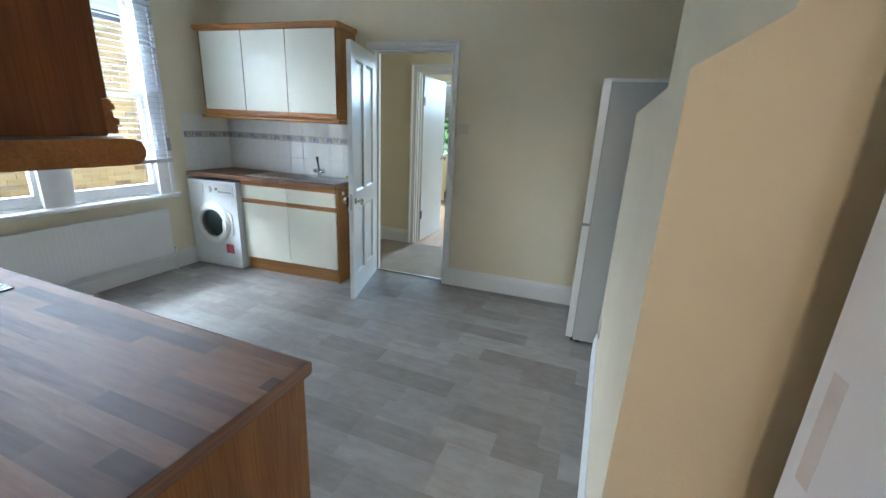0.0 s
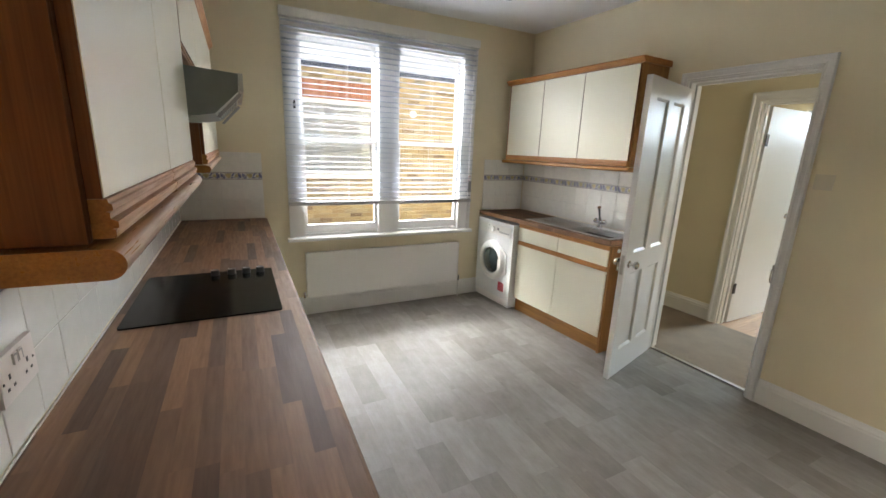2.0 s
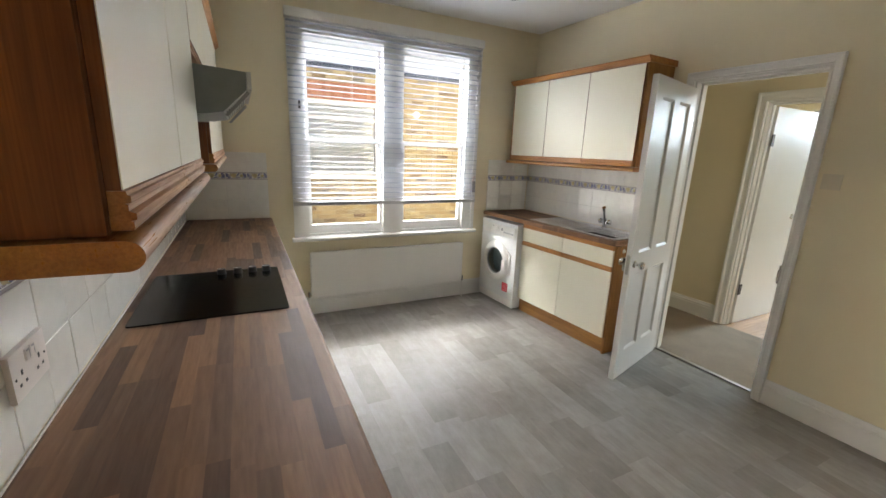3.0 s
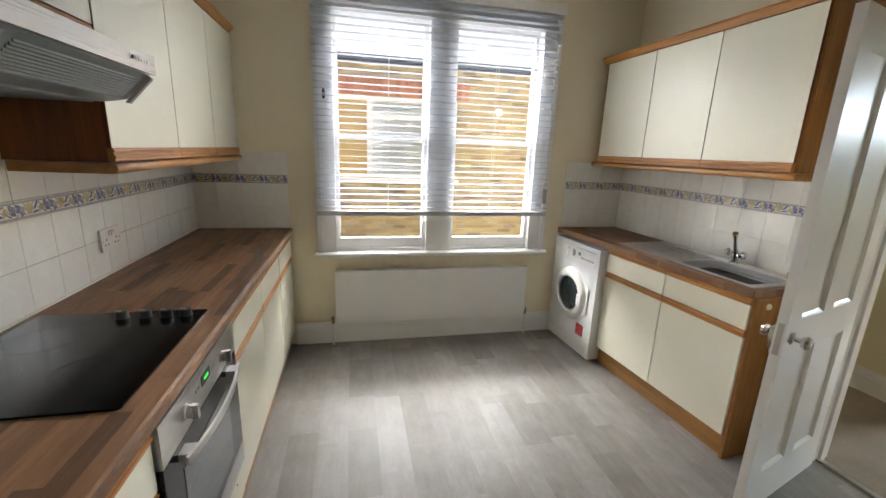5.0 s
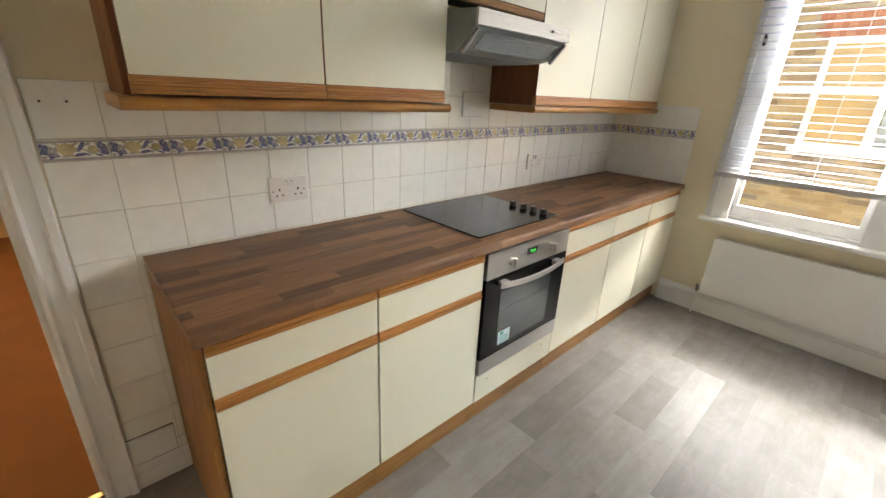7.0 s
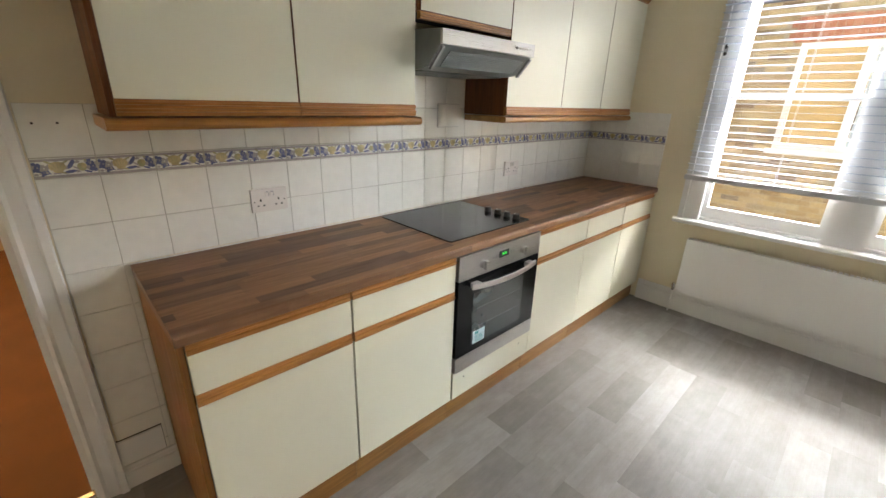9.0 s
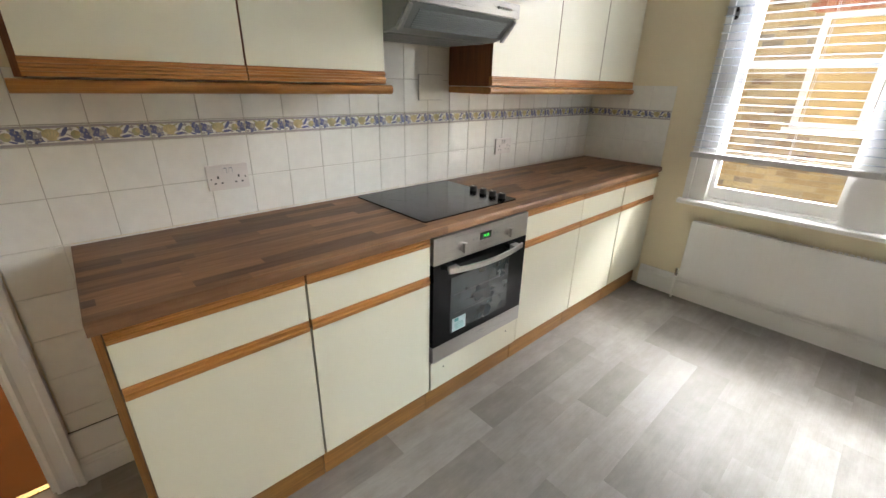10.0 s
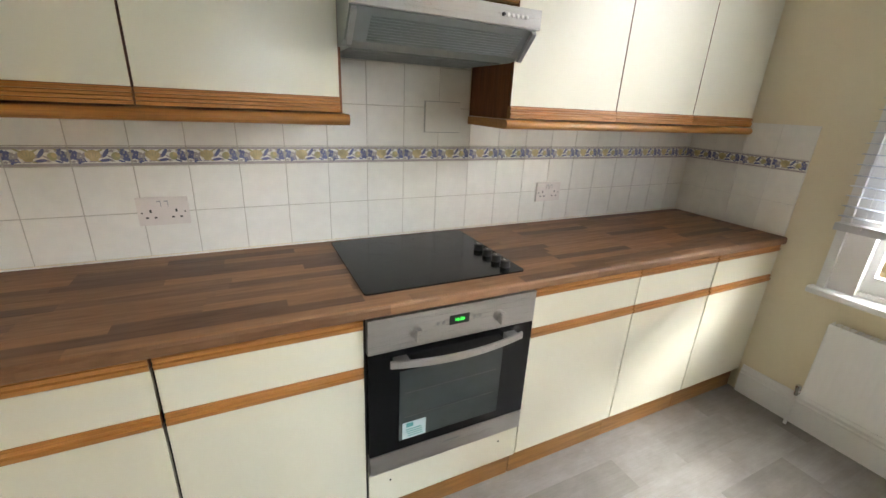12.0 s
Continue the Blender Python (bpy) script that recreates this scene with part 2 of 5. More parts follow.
GREYPLASTIC = plain("grey_plastic", (0.33, 0.33, 0.33), 0.4)
BRASS = metal("brass", (0.75, 0.55, 0.25), 0.25)
IRON = plain("dark_hinge_metal", (0.026, 0.020, 0.016), 0.5)
GLASS = glass_material("window_glass")
PALEBLUE = plain("pale_sticker", (0.50, 0.62, 0.62), 0.4)
TEAL = plain("teal_print", (0.05, 0.28, 0.26), 0.4)
GREEN_LED = glowing("green_digits", (0.05, 1.0, 0.10), 1.36)
BRICK = brick_material("yellow_stock_brick", [(0.0, (0.22, 0.155, 0.10)), (0.10, (0.36, 0.27, 0.145)), (0.5, (0.45, 0.345, 0.18)), (0.82, (0.50, 0.41, 0.24)), (1.0, (0.27, 0.235, 0.18))])
REDBRICK = brick_material("red_brick", [(0.0, (0.40, 0.16, 0.09)), (0.5, (0.48, 0.21, 0.12)), (1.0, (0.52, 0.27, 0.17))])
# Dark colour chosen to swallow lamp spill on the outer slab; also hedge trunks.
DARK_MATTE = painted("dark_matte_brown", (0.10, 0.075, 0.055), 0.95, 0.2, 0.5, 25)
MORTAR = painted("pale_mortar", (0.40, 0.35, 0.25), 0.95, 0.08, 0.4, 90)
SLATE = painted("slate", (0.07, 0.08, 0.11), 0.6, 0.15, 0.4, 30)
CARPET = carpet_material("beige_carpet", (0.27, 0.215, 0.16))
BROWNCARPET = carpet_material("brown_carpet", (0.18, 0.068, 0.010))
BOARDS = wood("pale_floor_boards", (0.46, 0.27, 0.13), (0.32, 0.18, 0.085), "y")
PAVING = painted("paving", (0.30, 0.29, 0.27), 0.9, 0.1, 0.4, 40)
NEARBLIND = plain("neighbour_blind", (0.55, 0.60, 0.61), 0.5)


# ---- mesh helpers ----
def finish(bm, name, material, bevel=0.0, smooth=False):
    if bevel:
        edges = [e for e in bm.edges if len(e.link_faces) == 2 and e.calc_face_angle(0) > 0.6]
        bmesh.ops.bevel(bm, geom=edges, offset=bevel, segments=2 if bevel > 0.0015 else 1, profile=0.6, affect="EDGES", clamp_overlap=True)
    bmesh.ops.recalc_face_normals(bm, faces=bm.faces)
    me = bpy.data.meshes.new(name)
    bm.to_mesh(me)
    bm.free()
    for mat in (material if isinstance(material, (list, tuple)) else [material]):
        me.materials.append(mat)
    if smooth:
        for p in me.polygons:
            p.use_smooth = True
        me.set_sharp_from_angle(angle=radians(38))
    return me


def thing(name, m, label, category, group=""):
    ob = new(name)
    ob.empty_display_size = 0.1
    ob.matrix_world = m
    return tagged(ob, label, category, group)


def part(name, bm, material, parent=None, label="", bevel=0.0, smooth=False, kind=""):
    ob = new(name, finish(bm, name, material, bevel, smooth))
    if parent:
        ob.parent = parent
    return tagged(ob, label, kind=kind)


def structure(name, bm, material, label="", m=None, bevel=0.0):
    ob = new(name, finish(bm, name, material, bevel))
    if m is not None:
        ob.matrix_world = m
    return tagged(ob, label, kind="structure")


def boxes(*bs, mat=0):
    """One bmesh of axis-aligned boxes (x0, x1, y0, y1, z0, z1)."""
    bm = bmesh.new()
    for b in bs:
        add_box(bm, *b)
    return bm


def add_box(bm, x0, x1, y0, y1, z0, z1, mat=0):
    v = [bm.verts.new((x, y, z)) for x in (x0, x1) for y in (y0, y1) for z in (z0, z1)]
    for q in ((0, 1, 3, 2), (4, 6, 7, 5), (0, 4, 5, 1), (2, 3, 7, 6), (0, 2, 6, 4), (1, 5, 7, 3)):
        f = bm.faces.new([v[i] for i in q])
        f.material_index = mat
    return v


def add_prism(bm, outline, a, b, axis="x", mat=0):
    """A prism: a closed outline of pairs, drawn out along an axis from a to b."""
    def place(p, t):
        return {"x": (t, p[0], p[1]), "y": (p[0], t, p[1]), "z": (p[0], p[1], t)}[axis]
    r0, r1 = [bm.verts.new(place(p, a)) for p in outline], [bm.verts.new(place(p, b)) for p in outline]
    n = len(outline)
    for i in range(n):
        bm.faces.new((r0[i], r0[(i + 1) % n], r1[(i + 1) % n], r1[i])).material_index = mat
    bm.faces.new(r0[::-1]).material_index = mat
    bm.faces.new(r1).material_index = mat


def prism(outline, a, b, axis="x"):
    bm = bmesh.new()
    add_prism(bm, outline, a, b, axis)
    return bm


def add_turned(bm, centre, axis, rings, n=24, mat=0):
    """A turned body: rings of (distance along the axis, radius)."""
    q = Vector(axis).normalized().to_track_quat("Z", "Y")
    c, loops = Vector(centre), []
    for d, r in rings:
        loops.append([bm.verts.new(c + q @ Vector((r * math.cos(2 * math.pi * i / n), r * math.sin(2 * math.pi * i / n), d))) for i in range(n)])
    for a, b in zip(loops, loops[1:]):
        for i in range(n):
            bm.faces.new((a[i], a[(i + 1) % n], b[(i + 1) % n], b[i])).material_index = mat
    bm.faces.new(loops[0][::-1]).material_index = mat
    bm.faces.new(loops[-1]).material_index = mat


def turned(centre, axis, rings, n=24):
    bm = bmesh.new()
    add_turned(bm, centre, axis, rings, n)
    return bm


def add_tube(bm, pts, r, n=10, mat=0):
    loops = []
    pts = [Vector(p) for p in pts]
    for i, p in enumerate(pts):
        d = (pts[min(i + 1, len(pts) - 1)] - pts[max(i - 1, 0)]).normalized()
        q = d.to_track_quat("Z", "Y")
        loops.append([bm.verts.new(p + q @ Vector((r * math.cos(2 * math.pi * k / n), r * math.sin(2 * math.pi * k / n), 0))) for k in range(n)])
    for a, b in zip(loops, loops[1:]):
        for k in range(n):
            bm.faces.new((a[k], a[(k + 1) % n], b[(k + 1) % n], b[k])).material_index = mat
    bm.faces.new(loops[0][::-1]).material_index = mat
    bm.faces.new(loops[-1]).material_index = mat


def tube(pts, r, n=10):
    bm = bmesh.new()
    add_tube(bm, pts, r, n)
    return bm


def arc(cx, cy, r, a0, a1, n=6):
    return [(cx + r * math.cos(radians(a0 + (a1 - a0) * i / n)), cy + r * math.sin(radians(a0 + (a1 - a0) * i / n))) for i in range(n + 1)]


def wall_with_hole(bm, u0, u1, t0, t1, z0, z1, holes, axis):
    """A wall between two faces t0 and t1, along u, with rectangular holes (u0, u1, z0, z1)."""
    us = sorted({u0, u1, *[h[0] for h in holes], *[h[1] for h in holes]})
    for a, b in zip(us, us[1:]):
        cut = [h for h in holes if h[0] <= a + 1e-6 and h[1] >= b - 1e-6]
        spans, low = [], z0
        for h in cut:
            if h[2] > low + 1e-6:
                spans.append((low, h[2]))
            low = h[3]
        if low < z1:
            spans.append((low, z1))
        for s in spans:
            add_box(bm, *((a, b, t0, t1) if axis == "x" else (t0, t1, a, b)), *s)
    bmesh.ops.remove_doubles(bm, verts=bm.verts, dist=1e-5)
    return bm


# ---- the room ----
WIN = (1.225, 2.945, 0.715, 2.47)      # the window's opening: y from, y to, z from, z to
bm = wall_with_hole(bmesh.new(), -0.2, 4.1, WX - 0.30, WX, 0, CEIL, [WIN], "y")
# Unseen slab, added to keep lamp light from bouncing onto the neighbour's wall.
structure("outer_brickwork", wall_with_hole(bmesh.new(), -0.2, 4.1, WX - 0.33, WX - 0.3005, -0.3, CEIL, [WIN], "y"), DARK_MATTE, "unseen dark slab that soaks up lamp light outside")
bm = wall_with_hole(bmesh.new(), -0.2, 4.1, WX - 0.30, WX, 0, CEIL, [WIN], "y")
structure("wall_west", bm, WALL, "cream-painted plaster wall around a sash window")
D1 = (-0.015, 0.79, 0.0, 2.03)         # the doorway in the hob wall
bm = wall_with_hole(bmesh.new(), WX, 1.3, HY - 0.14, HY, 0, CEIL, [D1], "x")
structure("wall_south", bm, WALL, "cream-painted wall behind the tiles and cupboards")
D2 = (0.045, 0.79, 0.0, 2.058)          # the doorway in the sink wall, along that wall
bm = wall_with_hole(bmesh.new(), -2.3, 2.52, -0.13, 0, 0, CEIL, [D2], "x")
structure("wall_north", bm, WALL, "cream-painted wall with an open doorway", DW)
structure("wall_east", boxes((EAST, EAST + 0.15, HY, 4.2, 0, CEIL)), WALL, "cream-painted wall")
bm = bmesh.new()
add_prism(bm, [(EAST, 0), (0.41, 0), (0.41, 1.568), (0.543, 1.656), (0.543, CEIL), (EAST, CEIL)], 1.25, 3.02, "y")
structure("chimney_breast", bm, WALL, "cream-painted chimney breast with a sloping shoulder", bevel=0.004)
structure("ceiling", boxes((WX - 0.3, EAST + 0.15, HY - 0.14, 4.1, CEIL, CEIL + 0.12)), CEILING, "white-painted plaster ceiling")
structure("subfloor", boxes((WX - 0.3, EAST + 0.15, HY - 0.14, 4.0, -0.15, -0.004)), DARK)


def skirting(name, a, b, height=0.165, m=None):
    """A moulded skirting board from a to b (pairs), its face to the left of the way from a to b."""
    a, b = Vector((*a, 0)), Vector((*b, 0))
    d = (b - a)
    outline = [(0, 0), (0.018, 0), (0.018, height * 0.72), (0.014, height * 0.76), (0.015, height * 0.82), (0.009, height * 0.9), (0.006, height), (0, height)]
    ob = structure(name, prism(outline, 0, d.length), GLOSS, "white gloss moulded skirting board", bevel=0.0008)
    base = Matrix.Translation(a) @ Matrix.Rotation(math.atan2(d.y, d.x), 4, "Z")
    ob.matrix_world = (m @ base) if m is not None else base
    return ob


skirting("baseboard_1", (WX, 3.66), (WX, 1.02))
skirting("baseboard_2", (-2.2, 0), (-0.008, 0), m=DW)
skirting("baseboard_3", (0.41, 1.25), (0.41, 3.02))
skirting("baseboard_4", (-0.277, HY), (-0.10, HY), height=0.10)
skirting("baseboard_5", (0.843, 0), (0.90, 0), m=DW)


def architrave(name, u0, u1, top, m, width=0.078, side=1):
    """A moulded door surround on the face y = 0 of a wall, round the opening from u0 to u1."""
    w = width
    prof = [(0, 0), (0, 0.016), (w * 0.13, 0.021), (w * 0.26, 0.017), (w * 0.64, 0.020), (w * 0.72, 0.028), (w - 0.004, 0.030), (w, 0.024), (w, 0)]
    bm = bmesh.new()
    path = [((u0, 0), (-1, 0)), ((u0, top), (-1, 1)), ((u1, top), (1, 1)), ((u1, 0), (1, 0))]
    loops = [[bm.verts.new((p[0] + o * d[0], side * h, p[1] + o * d[1])) for o, h in prof] for p, d in path]
    n = len(prof)
    for a, b in zip(loops, loops[1:]):
        for i in range(n):
            bm.faces.new((a[i], a[(i + 1) % n], b[(i + 1) % n], b[i]))
    bm.faces.new(loops[0][::-1])
    bm.faces.new(loops[-1])
    return structure(name, bm, GLOSS, "white gloss moulded architrave", m)


def lining(name, u0, u1, top, t0, t1, m, stop):
    """The boards that line a doorway, with a door stop."""
    bm = boxes((u0, u0 + 0.012, t0, t1, 0, top), (u1 - 0.012, u1, t0, t1, 0, top), (u0 + 0.012, u1 - 0.012, t0, t1, top - 0.012, top),
               (u0 + 0.012, u0 + 0.026, stop, stop + 0.03, 0, top - 0.012), (u1 - 0.026, u1 - 0.012, stop, stop + 0.03, 0, top - 0.012),
               (u0 + 0.026, u1 - 0.026, stop, stop + 0.03, top - 0.026, top - 0.012))
    return structure(name, bm, GLOSS, "white gloss door lining", m)


HW = pose(0, HY, 0)
architrave("trim_1", D1[0], D1[1], 2.03, HW, 0.085)
lining("door_frame_1", D1[0], D1[1], 2.03, -0.14, 0, HW, -0.10)
architrave("trim_2", D2[0], D2[1], D2[3], DW, 0.052)
lining("door_frame_2", D2[0], D2[1], D2[3], -0.13, 0, DW, -0.09)
structure("threshold_1", boxes((D2[0], D2[1], -0.080, -0.048, -0.003, 0.011)), STEEL, "metal carpet strip", DW, 0.002)
structure("threshold_2", boxes((D1[0], D1[1], -0.06, -0.035, -0.003, 0.006)), BRASS, "brass carpet strip", HW, 0.002)

# hall behind the sink wall and the room past it
structure("hall_carpet", boxes((-1.9, 3.2, -1.12, -0.065, -0.06, 0.006)), CARPET, "beige cut-pile carpet", DW)
D3 = (0.10, 0.82, 0.0, 2.02)
bm = wall_with_hole(bmesh.new(), -1.9, 3.2, -1.24, -1.12, 0, 2.6, [D3], "x")
structure("hall_wall_1", bm, WALL, "cream-painted hall wall", DW)
structure("hall_wall_2", boxes((3.2, 3.3, -4.3, -0.13, 0, 2.6)), WALL, "", DW)
structure("hall_wall_3", boxes((-2.0, -1.9, -4.3, -0.13, 0, 2.6)), WALL, "", DW)
structure("hall_wall_4", wall_with_hole(bmesh.new(), -1.9, 3.2, -4.5, -4.3, 0, 2.6, [(-0.3, 1.7, 0.85, 2.25)], "x"), WALL, "cream-painted wall with a window", DW)
structure("hall_ceiling", boxes((-2.0, 3.3, -4.4, -0.13, 2.6, 2.7)), CEILING, "white ceiling", DW)
structure("far_room_floor", boxes((-1.9, 3.2, -4.3, -1.12, -0.06, -0.002)), BOARDS, "pale wooden floorboards", DW)
architrave("trim_3", D3[0], D3[1], 2.02, DW @ pose(0, -1.12, 0), 0.075)
lining("door_frame_3", D3[0], D3[1], 2.02, -0.12, 0, DW @ pose(0, -1.12, 0), -0.08)
skirting("baseboard_6", (0.897, -1.12), (3.2, -1.12), m=DW)

structure("trim_4", boxes((0.0, 0.79, -1.119, -1.085, 2.207, 2.30)), GLOSS, "white boxed-in ledge on the hall wall", DW, 0.003)

w2 = thing("window_2", DW @ pose(0, -4.42, 0), "white-painted window of the far room", "window")
w2["kind"] = "structure"
part("window_frame", boxes((-0.299, -0.23, 0, 0.06, 0.851, 2.249), (1.63, 1.699, 0, 0.06, 0.851, 2.249), (-0.23, 1.63, 0, 0.06, 2.18, 2.249), (-0.23, 1.63, 0, 0.06, 0.851, 0.92), (0.67, 0.73, 0, 0.06, 0.92, 2.18)), GLOSS, w2, "white gloss frame", 0.003)
for a, b in ((-0.23, 0.67), (0.73, 1.63)):
    pane = part("pane", boxes((a, b, 0.028, 0.032, 0.92, 2.18)), GLASS, w2, "clear glass pane")
    pane.visible_shadow = False

# hall behind the camera
structure("back_hall_carpet", boxes((-1.2, 1.8, -3.45, HY - 0.05, -0.06, 0.0)), BROWNCARPET, "orange-brown carpet")
structure("back_hall_wall_1", boxes((-1.3, -1.2, -3.55, HY - 0.14, 0, 2.6)), HALLWALL, "warm-painted hall wall")
structure("back_hall_wall_2", boxes((1.8, 1.9, -3.55, HY - 0.14, 0, 2.6)), HALLWALL, "warm-painted hall wall")
structure("back_hall_wall_3", boxes((-1.2, 1.8, -3.55, -3.45, 0, 2.6)), HALLWALL, "warm-painted hall wall")
structure("back_hall_ceiling", boxes((-1.3, 1.9, -3.55, HY - 0.14, 2.6, 2.7)), CEILING, "white ceiling")


# ---- outside ----
structure("ground", boxes((-60, -3.75, -40, 40, -0.4, -0.3)), PAVING, "grey paving between the houses")
structure("garden_ground", boxes((-12, 12, 8.9, 30, -0.4, -0.2)), painted("lawn", (0.07, 0.12, 0.035), 0.95, 0.3, 0.6, 60), "green lawn")
hr = random.Random(2)
bm = bmesh.new()
for i in range(2600):
    c = Vector((hr.uniform(-6, 4), 12.2 + hr.uniform(-0.5, 0.5), hr.uniform(-0.2, 1.75) + 0.2 * math.sin(i)))
    q = Euler((hr.uniform(0, 6), hr.uniform(0, 6), hr.uniform(0, 6))).to_matrix()
    k = hr.uniform(0.05, 0.11)
    bm.faces.new([bm.verts.new(c + q @ Vector(p)) for p in ((-k, 0, 0), (0, -k * 0.5, 0.01), (k, 0, 0), (0, k * 0.5, 0.01))])
hedge = thing("hedge", pose(0, 0, 0), "green leafy garden hedge on the lawn", "hedge")
part("foliage", bm, plain("hedge_leaf", (0.07, 0.14, 0.035), 0.5, 0.0, 0.4), hedge, kind="stuff")
for x in (-5, -3.5, -2, -0.5, 1, 2.5):
    part("trunk", boxes((x, x + 0.06, 12.17, 12.23, -0.25, 0.6)), DARK_MATTE, hedge)
NX = -7.3
house = thing("neighbour_house", pose(NX, 2.1, -0.3), "yellow stock brick house with a white sash window and slate roof", "house")
NWIN = (-1.04, 1.06, 1.30, 2.59)       # window opening along the wall from the house's base
bm = wall_with_hole(bmesh.new(), -4.5, 5.5, -0.30, -0.012, 0, 3.08, [NWIN], "y")
part("wall", bm, MORTAR, house, "pale mortar", kind="stuff")
bm = bmesh.new()
rb = bmesh.new()
rnd = random.Random(5)
for row in range(41):
    z = row * 0.075
    y = -4.5 + (0.1125 if row % 2 else 0.0)
    while y < 5.4:
        a, b = y + 0.004, y + 0.221
        y += 0.225
        red = NWIN[3] - 0.005 <= z < NWIN[3] + 0.30 and NWIN[0] - 0.15 < (a + b) / 2 < NWIN[1] + 0.15
        if z + 0.068 > NWIN[2] and z < NWIN[3] and b > NWIN[0] and a < NWIN[1]:
            if a < NWIN[0] - 0.03:
                b = NWIN[0]
            elif b > NWIN[1] + 0.03:
                a = NWIN[1]
            else:
                continue
        if red:
            continue
        add_box(bm, -0.02, rnd.uniform(-0.003, 0.004), a, b, z + 0.004, z + 0.069)
y = NWIN[0] - 0.15
while y < NWIN[1] + 0.15:
    add_box(rb, -0.02, rnd.uniform(0.0, 0.005), y + 0.003, y + 0.069, NWIN[3] + 0.004, NWIN[3] + 0.295)
    y += 0.072
part("brickwork", bm, BRICK, house, "weathered yellow stock bricks", kind="stuff")
part("brick_arch", rb, REDBRICK, house, "red brick flat arch", kind="stuff")
win = part("window", boxes((-0.14, -0.02, NWIN[0], NWIN[0] + 0.07, NWIN[2], NWIN[3]), (-0.14, -0.02, NWIN[1] - 0.07, NWIN[1], NWIN[2], NWIN[3]),
           (-0.14, -0.02, NWIN[0] + 0.07, NWIN[1] - 0.07, NWIN[3] - 0.07, NWIN[3]), (-0.14, -0.02, NWIN[0] + 0.07, NWIN[1] - 0.07, NWIN[2], NWIN[2] + 0.07),
           (-0.13, -0.03, -0.42, -0.33, NWIN[2] + 0.07, NWIN[3] - 0.07), (-0.11, -0.04, -0.33, NWIN[1] - 0.07, 2.27, 2.33)), GLOSS, house, "white-painted window frame")
part("sill", boxes((-0.14, 0.06, NWIN[0] - 0.06, NWIN[1] + 0.06, NWIN[2] - 0.06, NWIN[2])), GLOSS, win, "white stone sill", 0.004)
part("pane", boxes((-0.085, -0.081, -0.32, NWIN[1] - 0.07, NWIN[2] + 0.07, NWIN[3] - 0.07)), GLASS, win)
part("board", boxes((-0.10, -0.07, NWIN[0] + 0.07, -0.42, NWIN[2] + 0.07, NWIN[3] - 0.07)), plain("ochre_board", (0.50, 0.36, 0.16), 0.7), win, "ochre boarded panel")
bm = bmesh.new()
for i in range(27):
    add_box(bm, -0.16, -0.125, -0.32, NWIN[1] - 0.07, NWIN[2] + 0.075 + i * 0.042, NWIN[2] + 0.105 + i * 0.042)
add_box(bm, -0.18, -0.175, -0.32, NWIN[1] - 0.07, NWIN[2] + 0.07, NWIN[3] - 0.07)
part("blind", bm, NEARBLIND, win, "lowered white slatted blind")
bm = bmesh.new()
add_prism(bm, [(-0.3, 3.08), (0.10, 3.08), (0.12, 3.11), (0.12, 3.17), (0.05, 3.18), (-0.3, 3.20)], -4.5, 5.5, "y")
part("gutter", bm, SLATE, house, "dark slate verge and gutter")
bm = bmesh.new()
add_prism(bm, [(-0.3, 3.20), (0.0, 3.18), (-3.2, 3.22), (-3.2, 3.14)], -4.5, 5.5, "y")
part("roof", bm, SLATE, house, "low slate roof")
part("vent", turned((0.0, 1.78, 2.45), (1, 0, 0), [(-0.02, 0.07), (0.03, 0.065), (0.035, 0.05), (0.02, 0.045)], 16), WHITE_PLASTIC, house, "white round wall vent")


# ---- kitchen units ----
def ribbed(h, depth):
    """Outline of a grooved handle moulding, as pairs of depth and height."""
    pts = [(0, 0), (depth * 0.8, 0)]
    k = 4
    for i in range(k):
        a = h * (0.06 + 0.88 * i / k)
        b = h * (0.06 + 0.88 * (i + 0.7) / k)
        d = depth * (0.85 + 0.15 * math.sin(i * 2.1))
        pts += [(d, a), (d, b), (d - 0.003, b + h * 0.03)]
    pts += [(depth * 0.7, h), (0, h)]
    return pts


def rail(name, parent, x0, x1, y, z, h, depth, mat, label="oak grooved handle rail"):
    bm = bmesh.new()
    add_prism(bm, [(y + p, z + q) for p, q in ribbed(h, depth)], x0, x1, "x")
    return part(name, bm, mat, parent, label)


def base_unit(m, w, label, depth=0.60, doors=1, group="base cupboards", side=None, name="base_cabinet"):
    u = thing(name, m, label, "kitchen cabinet", group)
    f = depth - 0.02
    part("carcass", boxes((0.001, w - 0.001, 0.005, f - 0.028, 0.125, 0.868)), DARK, u, "cupboard body in near-black for the shade between fronts")
    part("plinth", boxes((0.0, w, f - 0.028, f - 0.012, 0.0, 0.122)), PLINTH, u, "oak kick board", 0.001)
    if side:
        part("end_panel", boxes(side), OAK_END, u, "oak-veneered end panel", 0.0015)
    dw = w / doors
    for i in range(doors):
        a, b = i * dw + 0.0025, (i + 1) * dw - 0.0025
        d = part("door", boxes((a, b, f - 0.002, f + 0.018, 0.132, 0.668)), CREAM, u, "cream laminate door", 0.0012)
        rail("handle_rail", d, a + 0.001, b - 0.001, f - 0.002, 0.6695, 0.036, 0.027, OAK)
        d = part("drawer_front", boxes((a, b, f - 0.002, f + 0.018, 0.7095, 0.834)), CREAM, u, "cream laminate drawer front", 0.0012)
        rail("handle_rail", d, a, b, f - 0.002, 0.8355, 0.033, 0.027, OAK)
    return u


def hob_side(x, z=0.0):
    return pose(x, HY + 0.0065, z)


B = [(-0.788, -0.297), (-1.295, -0.791), (-2.428, -1.904), (-2.929, -2.431), (-3.434, -2.9355)]
